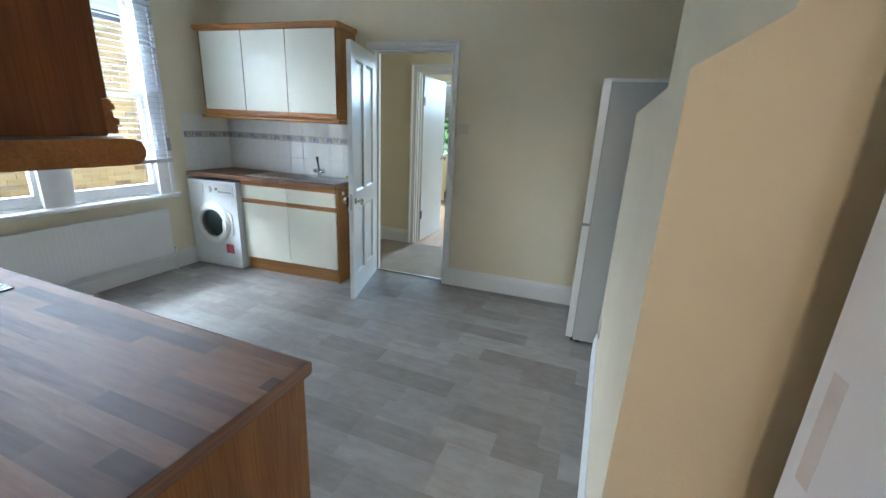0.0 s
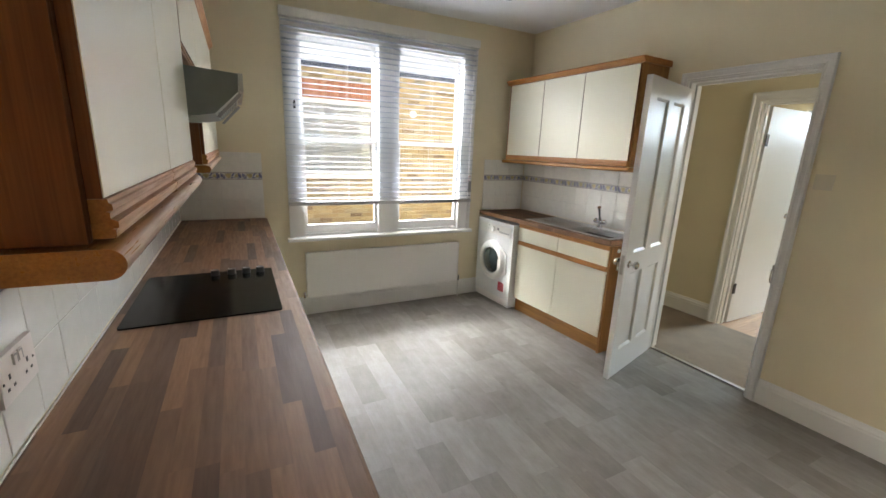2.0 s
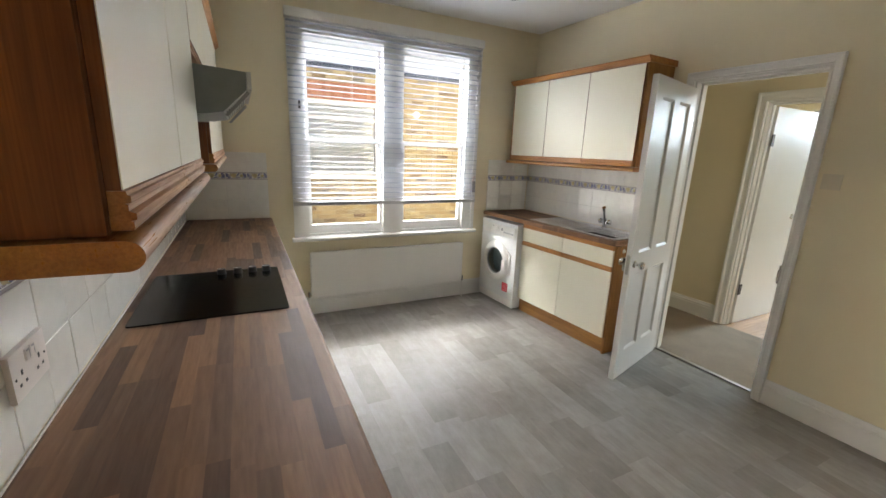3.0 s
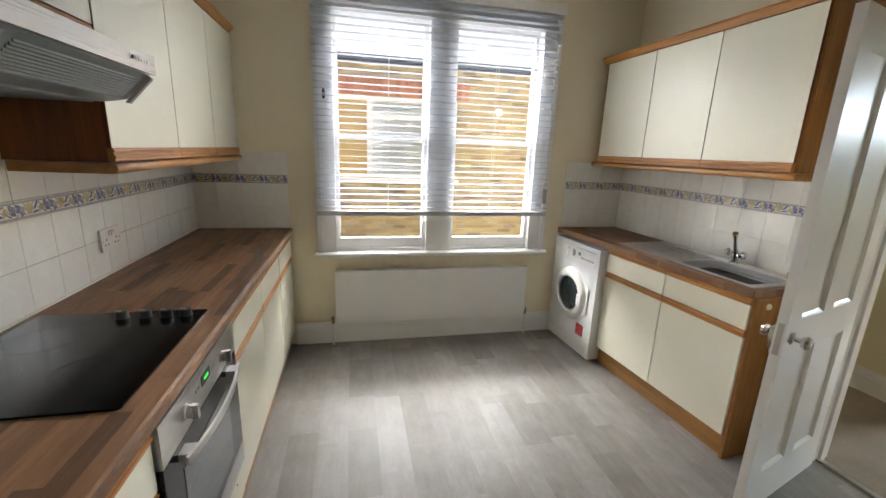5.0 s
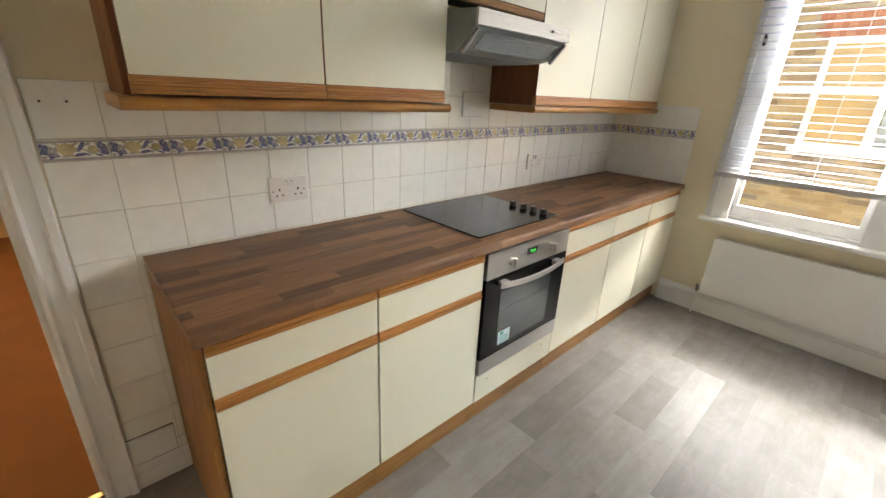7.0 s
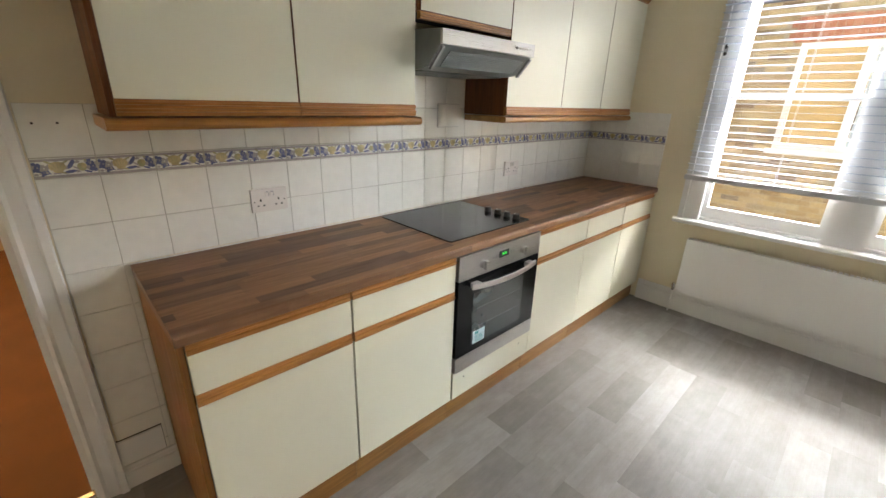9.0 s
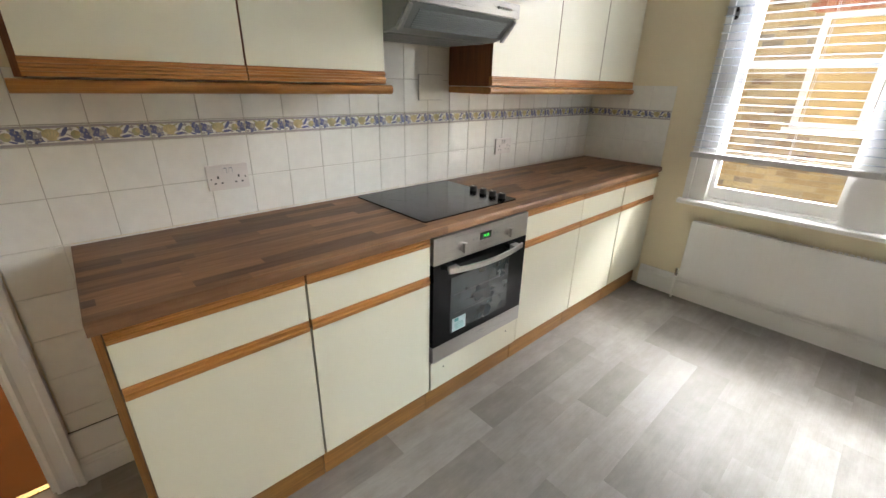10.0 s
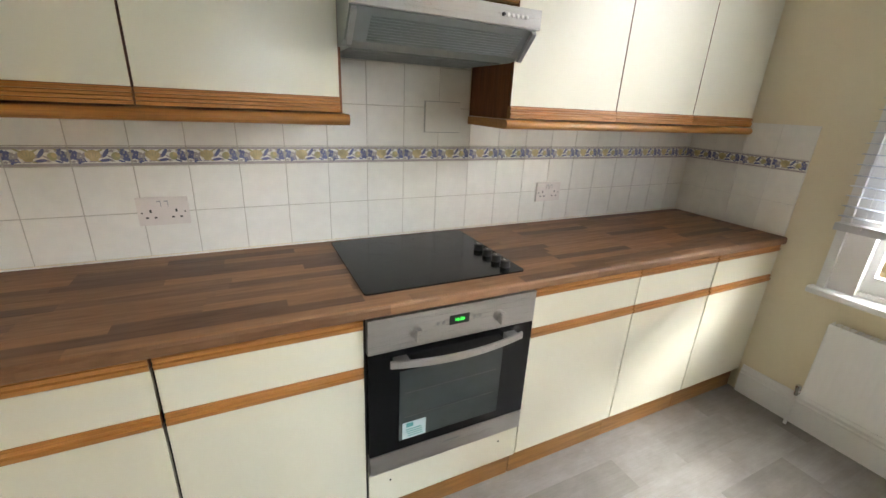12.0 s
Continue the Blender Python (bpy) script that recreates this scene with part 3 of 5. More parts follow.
for i, (a, b) in enumerate(B):
    base_unit(hob_side(a), b - a, "cream and oak base cupboard with a drawer, under the long worktop", side=(b - a + 0.0005, b - a + 0.018, 0.0, 0.59, 0.0, 0.869) if i == 0 else None)

wt = thing("worktop", pose(WX + 0.002, HY + 0.0065, 0), "brown wood-block laminate worktop running along the tiled wall", "worktop")
L = -0.278 - WX
prof = [(0.0, 0.873), (0.605, 0.873), (0.6135, 0.876), (0.6155, 0.882), (0.6155, 0.900), (0.612, 0.907), (0.604, 0.9105), (0.0, 0.9105)]
bm = bmesh.new()
add_prism(bm, prof, 0.0, L, "x")
part("slab", bm, WORK, wt, "stave-patterned brown laminate")
part("edge_strip", boxes((L + 0.0003, L + 0.0015, 0.0, 0.610, 0.875, 0.909)), wood("worn_edge", (0.30, 0.17, 0.10), (0.16, 0.08, 0.045), "y"), wt, "worn brown edging")
part("sealant", boxes((0, L, 0.0005, 0.004, 0.9107, 0.9150)), WHITE_PLASTIC, wt, "white sealant bead")
part("sealant", boxes((0.0005, 0.004, 0.004, 0.60, 0.9107, 0.9150)), WHITE_PLASTIC, wt, "white sealant bead")


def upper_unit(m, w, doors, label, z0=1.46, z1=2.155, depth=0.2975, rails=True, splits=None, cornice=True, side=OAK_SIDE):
    """A wall cupboard; local x to its left as one faces it from the wall."""
    u = thing("wall_cabinet", m, label, "kitchen cabinet", "wall cupboards")
    f = depth - 0.02
    bottom = z0 - 0.045 if rails else z0
    part("carcass", boxes((0.017, w - 0.017, 0.004, f - 0.005, bottom + 0.012, z1 + 0.004)), DARK, u, "wall cupboard body in near-black for the shade between doors")
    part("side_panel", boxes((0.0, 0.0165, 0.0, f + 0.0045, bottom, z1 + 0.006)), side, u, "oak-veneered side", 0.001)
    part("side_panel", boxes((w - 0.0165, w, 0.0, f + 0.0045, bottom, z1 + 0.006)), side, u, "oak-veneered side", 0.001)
    cuts = splits or [w * i / doors for i in range(doors + 1)]
    for a, b in zip(cuts, cuts[1:]):
        a, b = a + 0.002, b - 0.002
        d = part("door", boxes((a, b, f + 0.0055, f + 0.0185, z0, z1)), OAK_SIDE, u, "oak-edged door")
        part("facing", boxes((a + 0.0012, b - 0.0012, f + 0.0187, f + 0.020, z0 + 0.001, z1 - 0.001)), CREAM, d, "cream laminate facing")
        if rails:
            rail("handle_rail", d, a, b, f + 0.0055, z0 - 0.0425, 0.042, 0.024, OAK)
    if rails:
        zb = bottom - 0.003
        out = [(0.02, zb), (0.02, zb - 0.030)] + [(f + 0.021 + 0.017 * math.cos(radians(t)), zb - 0.016 + 0.0165 * math.sin(radians(t))) for t in range(-90, 91, 18)]
        bm = bmesh.new()
        add_prism(bm, out, -0.016, w + 0.016, "x")
        part("pelmet", bm, PELMET, u, "rounded oak light pelmet", smooth=True)
    else:
        rail("bottom_rail", u, 0.0, w, f - 0.002, z0 - 0.030, 0.028, 0.024, OAK, "oak bottom rail")
    if cornice:
        zt = z1 + 0.007
        c = [(0.0, zt), (f + 0.020, zt), (f + 0.026, zt + 0.010), (f + 0.040, zt + 0.024), (f + 0.044, zt + 0.028), (f + 0.044, zt + 0.040), (0.0, zt + 0.040)]
        bm = bmesh.new()
        add_prism(bm, c, -0.018, w + 0.018, "x")
        part("cornice", bm, OAK, u, "moulded oak cornice")
    return u


up = upper_unit(hob_side(-1.324), 1.324 - 0.290, 2, "two-door cream wall cupboard with oak trim beside the hood", splits=[0.008, 0.518, 1.022])
upper_unit(hob_side(-3.432), 3.432 - 1.925, 3, "three-door cream wall cupboard with oak trim beside the window wall", splits=[0.0, 0.477, 0.974, 1.507])
upper_unit(hob_side(-1.9235), 0.584, 1, "short cream wall cupboard over the cooker hood", z0=1.815, rails=False)

# ---- oven ----
OX0, OX1 = -1.897, -1.300
ow = OX1 - OX0
oven = thing("oven", hob_side(OX0), "built-in stainless steel and black glass electric oven under the hob", "oven")
F = 0.607
part("housing", boxes((-0.003, ow + 0.001, 0.005, F - 0.022, 0.125, 0.868)), DARK, oven, "housing in near-black for the shade round the oven")
part("control_panel", boxes((0.002, ow - 0.002, F - 0.020, F + 0.004, 0.752, 0.866)), STEEL, oven, "brushed steel control panel", 0.0015)
door = part("door", boxes((0.002, ow - 0.002, F - 0.020, F + 0.003, 0.364, 0.748)), BLACKGLASS, oven, "black glass oven door", 0.0015)
part("door_window", boxes((0.118, ow - 0.10, F + 0.0032, F + 0.0045, 0.400, 0.672)), DARKGLASS, door, "smoked glass window")
for z in (0.49, 0.585):
    part("shelf", boxes((0.14, ow - 0.12, F + 0.0046, F + 0.0049, z, z + 0.0015)), SHELFGREY, door, "faint oven shelf seen through the glass")
part("lower_trim", boxes((0.002, ow - 0.002, F - 0.020, F + 0.004, 0.284, 0.361)), STEEL, oven, "brushed steel lower trim", 0.0015)
filler = part("filler_panel", boxes((0.0, ow, F - 0.025, F - 0.006, 0.132, 0.280)), CREAM, oven, "cream filler panel", 0.001)
for x in (0.085, ow - 0.075):
    part("screw", turned((x, F - 0.007, 0.232), (0, 1, 0), [(0, 0.004), (0.0025, 0.0035)], 10), IRON, filler)
part("plinth", boxes((0.0, ow, F - 0.055, F - 0.039, 0.0, 0.122)), PLINTH, oven, "oak kick board")
bm = bmesh.new()
hx = [0.062 + (ow - 0.124) * i / 18 for i in range(19)]
loops = []
for x in hx:
    t = (x - ow / 2) / (ow / 2 - 0.062)
    y = F + 0.026 + 0.020 * (1 - t * t)
    z = 0.722 - 0.010 * (1 - t * t)
    loops.append([bm.verts.new(p) for p in ((x, y, z - 0.013), (x, y + 0.007, z - 0.011), (x, y + 0.007, z + 0.011), (x, y, z + 0.013))])
for a, b in zip(loops, loops[1:]):
    for k in range(4):
        bm.faces.new((a[k], a[(k + 1) % 4], b[(k + 1) % 4], b[k]))
bm.faces.new(loops[0][::-1]), bm.faces.new(loops[-1])
for x in (0.10, ow - 0.10):
    add_box(bm, x - 0.022, x + 0.022, F + 0.003, F + 0.032, 0.710, 0.730)
part("handle", bm, STEEL, door, "bowed brushed steel handle")
for x in (0.150, ow - 0.150):
    k = part("knob", turned((x, F + 0.004, 0.803), (0, 1, 0), [(0, 0.021), (0.003, 0.021), (0.005, 0.0175), (0.016, 0.017), (0.018, 0.015)]), STEEL, oven, "steel control knob", smooth=True)
    part("knob_grip", boxes((x - 0.0075, x + 0.0075, F + 0.018, F + 0.035, 0.783, 0.823)), STEEL, k, "", 0.002)
disp = part("display", boxes((ow / 2 - 0.035, ow / 2 + 0.035, F + 0.0045, F + 0.006, 0.803, 0.835)), BLACK, oven, "black clock display", 0.001)


def writing(text, size, m, mat, name="writing", parent=None, depth=0.0004):
    c = bpy.data.curves.new(name, "FONT")
    c.body, c.size, c.extrude, c.align_x, c.align_y = text, size, depth, "CENTER", "CENTER"
    tmp = bpy.data.objects.new(name, c)
    scene.collection.objects.link(tmp)
    me = bpy.data.meshes.new_from_object(tmp.evaluated_get(bpy.context.evaluated_depsgraph_get()))
    bpy.data.objects.remove(tmp)
    me.materials.clear()
    me.materials.append(mat)
    ob = new(name, me)
    ob.parent = parent
    ob.matrix_basis = m
    return ob


writing("16:26", 0.0165, pose(ow / 2, F + 0.0066, 0.819, 90, 0, 180), GREEN_LED, "clock_digits", disp)
for x in (ow / 2 - 0.075, ow / 2 - 0.055, ow / 2 + 0.055, ow / 2 + 0.075):
    part("button", turned((x, F + 0.004, 0.815), (0, 1, 0), [(0, 0.0055), (0.0015, 0.005)], 12), GREYPLASTIC, oven, "small round clock button")
st = part("sticker", boxes((ow - 0.195, ow - 0.112, F + 0.0046, F + 0.0052, 0.402, 0.468)), PALEBLUE, door, "pale energy sticker")
bm = boxes((ow - 0.150, ow - 0.125, F + 0.0053, F + 0.0058, 0.448, 0.464), *[(ow - 0.185 + 0.002 * k, ow - 0.13 + 0.002 * k, F + 0.0053, F + 0.0058, 0.410 + 0.009 * k, 0.4135 + 0.009 * k) for k in range(4)])
part("print", bm, TEAL, st, "unreadable teal print")
part("maker_plate", boxes((ow / 2 - 0.03, ow / 2 + 0.03, F + 0.0042, F + 0.0046, 0.332, 0.338)), GREYPLASTIC, oven, "faint grey name bar")

# ---- hob ----
hob = thing("hob", pose(-1.892, 0.440, 0.9107), "black ceramic glass hob with four black knobs, set on the worktop", "hob")
w, d, r = 0.578, 0.505, 0.012
out = arc(w - r, d - r, r, 0, 90) + arc(r, d - r, r, 90, 180) + arc(r, r, r, 180, 270) + arc(w - r, r, r, 270, 360)
part("glass_top", prism(out, 0.0, 0.0055, "z"), BLACKGLASS, hob, "glossy black glass", 0.001)
ZONE = plain("zone_print", (0.018, 0.018, 0.019), 0.15)
for cx, cy, rr in ((0.40, 0.36, 0.09), (0.41, 0.13, 0.075), (0.20, 0.37, 0.075), (0.19, 0.13, 0.09)):
    bm = bmesh.new()
    a, b = ([bm.verts.new((cx + q * math.cos(2 * math.pi * i / 48), cy + q * math.sin(2 * math.pi * i / 48), 0.0058)) for i in range(48)] for q in (rr, rr - 0.0015))
    for i in range(48):
        bm.faces.new((a[i], a[(i + 1) % 48], b[(i + 1) % 48], b[i]))
    part("zone_ring", bm, ZONE, hob, "thin grey cooking zone ring")
for y in (0.262, 0.330, 0.392, 0.452):
    k = part("knob", turned((0.050, y, 0.0055), (0, 0, 1), [(0, 0.0195), (0.002, 0.0185), (0.023, 0.0175), (0.0245, 0.0160)]), BLACK, hob, "black hob knob", smooth=True)
    part("pointer", boxes((0.049, 0.051, y - 0.016, y + 0.001, 0.0301, 0.0306)), WHITE_PLASTIC, k)

# ---- hood ----
hood = thing("cooker_hood", hob_side(-1.897, -0.014), "slim stainless and grey cooker hood under the short cupboard", "cooker hood")
w = 0.582
out = [(0.0, 1.612), (0.315, 1.612), (0.372, 1.622), (0.443, 1.693), (0.443, 1.700), (0.446, 1.748), (0.0, 1.778)]
part("body", prism([(y, z) for y, z in out], 0.0, w, "x"), HOODGREY, hood, "grey enamelled hood body", 0.003)
part("fascia", boxes((-0.003, w + 0.003, 0.4465, 0.459, 1.696, 1.749)), STEEL, hood, "brushed steel fascia", 0.003)
FILTER = plain("filter_metal", (0.16, 0.18, 0.17), 0.4)
gf = part("grease_filter", boxes((0.03, w - 0.03, 0.028, 0.302, 1.610, 1.6115)), FILTER, hood, "ribbed metal grease filter")
for i in range(26):
    y = 0.03 + i * 0.0105
    part("rib", boxes((0.03, w - 0.03, y, y + 0.005, 1.6065, 1.6098)), FILTER, gf)
bm = bmesh.new()
for i in range(9):
    t = i / 9
    y, z = 0.380 + t * 0.060, 1.6275 + t * 0.055
    add_box(bm, 0.045, w - 0.06, y, y + 0.003, z - 0.004, z + 0.001)
part("front_grille", bm, plain("grille_metal", (0.13, 0.15, 0.145), 0.45), hood, "slotted underside grille")
for x in (0.004, w - 0.018):
    part("visor_bracket", prism([(0.375, 1.612), (0.385, 1.609), (0.453, 1.683), (0.446, 1.692)], x, x + 0.014, "x"), GREYPLASTIC, hood, "grey visor arm")
bt = part("switch_plate", boxes((0.045, 0.145, 0.4592, 0.4602, 1.716, 1.732)), STEEL, hood, "")
for i in range(6):
    part("button", turned((0.052 + i * 0.0165, 0.460, 1.724), (0, 1, 0), [(0, 0.0058), (0.004, 0.0052)], 12), BLACK if i == 5 else WHITE_PLASTIC, hood, "red-black hood switch" if i == 5 else "small hood button")

# ---- sink side ----
sw = pose(0.928, 0.0065, 0, 0, 0, 2.0)
base_unit(DW @ sw, 1.0, "cream and oak double sink cupboard with two drawer fronts", depth=0.447, doors=2, side=(-0.0185, -0.0005, 0.0, 0.437, 0.0, 0.869))
swt = thing("worktop", DW @ pose(0.908, 0.0065, 0), "brown wood-block laminate worktop around the steel sink", "worktop")
u1, v0, v1 = 2.527 - 0.908, 0.4545, 0.4545 + 0.073


def front(u):
    return v0 + (v1 - v0) * u / u1


bowl = (0.070, 0.513, 0.110, 0.392)
bm = bmesh.new()
us = (0.0, bowl[0], bowl[1], u1)
grid = [[[bm.verts.new((u + (0.02 if i == 3 and j == 3 else 0.0), v, z)) for j, v in enumerate((0.0, bowl[2], bowl[3], front(u)))] for i, u in enumerate(us)] for z in (0.873, 0.9105)]
for g in grid:
    for i in range(3):
        for j in range(3):
            if (i, j) != (1, 1):
                bm.faces.new((g[i][j], g[i + 1][j], g[i + 1][j + 1], g[i][j + 1]))
outer = [(i, 0) for i in range(4)] + [(3, j) for j in range(1, 4)] + [(i, 3) for i in (2, 1, 0)] + [(0, j) for j in (2, 1)]
for loop in (outer, [(1, 1), (2, 1), (2, 2), (1, 2)]):
    for (a, b), (c, d) in zip(loop, loop[1:] + loop[:1]):
        bm.faces.new((grid[0][a][b], grid[0][c][d], grid[1][c][d], grid[1][a][b]))
part("slab", bm, WORK, swt, "stave-patterned brown laminate")
bm = bmesh.new()
add_prism(bm, [(-0.001, front(0) + 0.0005), (u1 + 0.02, front(u1) + 0.0005), (u1 + 0.02, front(u1) + 0.0025), (-0.001, front(0) + 0.0025)], 0.875, 0.909, "z")
part("edge_strip", bm, WORK, swt, "brown stave-patterned edge")

sink = thing("sink", DW @ pose(0.938, 0.035, 0.9108), "stainless steel inset sink with a ribbed drainer", "sink")
bu0, bu1, bv0, bv1 = 0.045, 0.475, 0.085, 0.358
bm = bmesh.new()
sw_, sd_ = 0.955, 0.392
for b in ((0, sw_, 0, 0.012), (0, sw_, sd_ - 0.012, sd_), (0, 0.012, 0.012, sd_ - 0.012), (sw_ - 0.012, sw_, 0.012, sd_ - 0.012)):
    add_box(bm, *b, 0.0, 0.006)
for b in ((0.012, bu0, 0.012, sd_ - 0.012), (bu1, sw_ - 0.012, 0.012, sd_ - 0.012), (bu0, bu1, 0.012, bv0), (bu0, bu1, bv1, sd_ - 0.012)):
    add_box(bm, *b, 0.0, 0.0028)
part("rim", bm, SINKSTEEL, sink, "steel sink surround", 0.001)
bm = bmesh.new()
top = [(bu0, bv0), (bu1, bv0), (bu1, bv1), (bu0, bv1)]


def rounded(o, r, z):
    pts = []
    for (cx, cy), a in zip(((bu1 - r - o, bv1 - r - o), (bu0 + r + o, bv1 - r - o), (bu0 + r + o, bv0 + r + o), (bu1 - r - o, bv0 + r + o)), (0, 90, 180, 270)):
        pts += arc(cx, cy, r, a, a + 90, 5)
    return [bm.verts.new((*p, z)) for p in pts]


lo = [rounded(-0.004, 0.02, 0.0035), rounded(0.002, 0.045, 0.0), rounded(0.006, 0.05, -0.10), rounded(0.02, 0.045, -0.145), rounded(0.05, 0.03, -0.152)]
for a, b in zip(lo, lo[1:]):
    for i in range(len(a)):
        bm.faces.new((a[i], a[(i + 1) % len(a)], b[(i + 1) % len(a)], b[i]))
bm.faces.new(lo[-1])
part("bowl", bm, SINKSTEEL, sink, "deep steel bowl", smooth=True)
part("waste", turned((0.24, 0.21, -0.1515), (0, 0, 1), [(0, 0.035), (0.003, 0.033), (0.0035, 0.01)], 20), CHROME, sink, "chrome waste", smooth=True)
bm = bmesh.new()
for i in range(9):
    v = 0.055 + i * 0.034
    add_prism(bm, [(v, 0.0028), (v + 0.005, 0.0068), (v + 0.011, 0.0068), (v + 0.016, 0.0028)], 0.50, 0.915, "x")
part("drainer_ribs", bm, SINKSTEEL, sink, "pressed drainer ribs")
tap = thing("tap", DW @ pose(1.335, 0.075, 0.9137), "chrome mixer tap with two lever handles on the sink", "tap")
body = part("body", turned((0, 0, 0), (0, 0, 1), [(0, 0.026), (0.008, 0.025), (0.012, 0.017), (0.055, 0.016), (0.075, 0.019), (0.082, 0.012)]), CHROME, tap, "chrome tap body", smooth=True)
spout = part("spout", tube([(0, 0, 0.06), (-0.004, 0.012, 0.09), (-0.012, 0.030, 0.125), (-0.022, 0.052, 0.165)], 0.0115, 16), CHROME, tap, "chrome leaning spout", smooth=True)
part("nozzle", tube([(-0.0205, 0.049, 0.158), (-0.0255, 0.060, 0.180), (-0.0265, 0.063, 0.184)], 0.0155, 16), CHROME, spout, "chrome nozzle", smooth=True)
for s in (-1, 1):
    bm = turned((s * 0.012, 0, 0.045), (s, 0, 0.35), [(0, 0.011), (0.024, 0.011), (0.026, 0.021), (0.044, 0.023), (0.052, 0.014)], 8)
    part("handle", bm, CHROME, tap, "chrome tap head", smooth=True)
upper_unit(DW @ pose(0.962, 0.0, 0), 1.49, 3, "three-door cream wall cupboard with oak trim above the sink", depth=0.305, z0=1.495, z1=2.165, splits=[0.012, 0.508, 0.978, 1.455], side=OAK_END)

# ---- washing machine ----
wm = thing("washing_machine", DW @ pose(1.934, 0.035, 0, 0, 0, 1.0), "white front-loading washing machine with a red label under the worktop", "washing machine")
w, d, h = 0.568, 0.505, 0.850
body = part("body", boxes((0, w, 0, d, 0.015, h)), WHITE_ENAMEL, wm, "white enamelled cabinet", 0.028, smooth=True)
cx, cz = w / 2 + 0.005, 0.445
part("door_ring", turned((cx, d - 0.002, cz), (0, 1, 0), [(0, 0.205), (0.010, 0.205), (0.022, 0.195), (0.034, 0.165), (0.036, 0.142), (0.012, 0.132), (0.010, 0.05)], 48), WHITE_PLASTIC, wm, "white round porthole frame", smooth=True)
part("porthole", turned((cx, d + 0.010, cz), (0, 1, 0), [(0, 0.136), (0.006, 0.13), (0.018, 0.09), (0.024, 0.02)], 40), DARKGLASS, wm, "dark glass porthole", smooth=True)
part("porthole_ring", turned((cx, d + 0.012, cz), (0, 1, 0), [(0.0, 0.143), (0.010, 0.141), (0.011, 0.128), (0.0, 0.127)], 40), GREYPLASTIC, wm, "grey inner ring", smooth=True)
part("door_handle", boxes((cx - 0.172, cx - 0.128, d + 0.020, d + 0.038, cz - 0.050, cz + 0.035)), WHITE_PLASTIC, wm, "white pull on the porthole", 0.008, smooth=True)
part("door_surround", prism([(cx - 0.222, cz - 0.10), (cx - 0.12, cz - 0.165), (cx - 0.12, cz + 0.165), (cx - 0.222, cz + 0.10)], d + 0.0005, d + 0.010, "y"), WHITE_PLASTIC, wm, "white flat side of the door", 0.004)
panel = part("control_panel", boxes((0.03, w - 0.03, d - 0.004, d + 0.006, 0.715, 0.815)), WHITE_PLASTIC, wm, "white control panel", 0.003)
part("detergent_drawer", boxes((w - 0.190, w - 0.040, d + 0.006, d + 0.010, 0.728, 0.806)), WHITE_PLASTIC, panel, "white detergent drawer", 0.002)
part("dial", turned((0.30, d + 0.008, 0.77), (0, 1, 0), [(0, 0.027), (0.016, 0.025), (0.018, 0.02)], 24), WHITE_PLASTIC, panel, "white programme dial", smooth=True)
part("dial", turned((0.22, d + 0.008, 0.775), (0, 1, 0), [(0, 0.013), (0.010, 0.012)], 16), GREYPLASTIC, panel, "small grey dial", smooth=True)
part("button_row", boxes(*[(0.05 + k * 0.032, 0.07 + k * 0.032, d + 0.008, d + 0.011, 0.745, 0.757) for k in range(5)]), GREYPLASTIC, panel, "row of grey buttons")
part("name_bar", boxes((0.36, 0.40, d + 0.008, d + 0.0086, 0.79, 0.797)), GREYPLASTIC, panel, "")
lab = part("label", boxes((0.085, 0.175, d + 0.0005, d + 0.0012, 0.155, 0.245)), RED, wm, "red information label")
part("print", boxes(*[(0.095, 0.160 - 0.016 * (k % 2), d + 0.0013, d + 0.0017, 0.170 + k * 0.018, 0.1725 + k * 0.018) for k in range(4)]), WHITE_PLASTIC, lab, "unreadable white print")
part("kick_plate", boxes((0.02, w - 0.02, d - 0.004, d + 0.002, 0.02, 0.085)), WHITE_PLASTIC, wm, "white kick plate", 0.002)
for x in (0.04, w - 0.04):
    for y in (0.05, d - 0.05):
        part("foot", turned((x, y, 0.0), (0, 0, 1), [(0, 0.02), (0.016, 0.018)], 12), BLACK, wm, "black foot")

# ---- fridge freezer ----
fr = thing("fridge_freezer", pose(0.205, 3.135, 0, 0, 0, 2.0), "tall pale grey-white fridge freezer standing in the alcove", "fridge freezer")
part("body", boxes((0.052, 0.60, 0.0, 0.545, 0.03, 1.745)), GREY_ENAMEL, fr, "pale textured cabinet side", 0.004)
part("freezer_door", boxes((0.0, 0.047, -0.002, 0.547, 0.045, 0.862)), WHITE_ENAMEL, fr, "white lower door", 0.012, smooth=True)
part("fridge_door", boxes((0.0, 0.047, -0.002, 0.547, 0.878, 1.745)), WHITE_ENAMEL, fr, "white upper door", 0.012, smooth=True)
part("door_seal", boxes((0.0475, 0.0515, 0.008, 0.537, 0.06, 1.73)), GREYPLASTIC, fr, "grey door seal")
part("top_panel", boxes((0.0, 0.60, -0.002, 0.547, 1.7455, 1.765)), WHITE_ENAMEL, fr, "white top panel", 0.006, smooth=True)
part("hinge_cap", turned((0.022, -0.006, 0.870), (0, 1, 0), [(0, 0.010), (0.012, 0.011)], 14), GREYPLASTIC, fr, "grey middle hinge")
part("plinth_grille", boxes((0.04, 0.055, 0.02, 0.525, 0.008, 0.044)), BLACK, fr, "dark base grille")
for y in (0.05, 0.49):
    for x in (0.09, 0.55):
        part("foot", turned((x, y, 0.0), (0, 0, 1), [(0, 0.018), (0.031, 0.016)], 12), BLACK, fr, "black foot")
cab = thing("cable", pose(0.62, 3.35, 1.765), "white cable lying on top of the fridge", "cable")
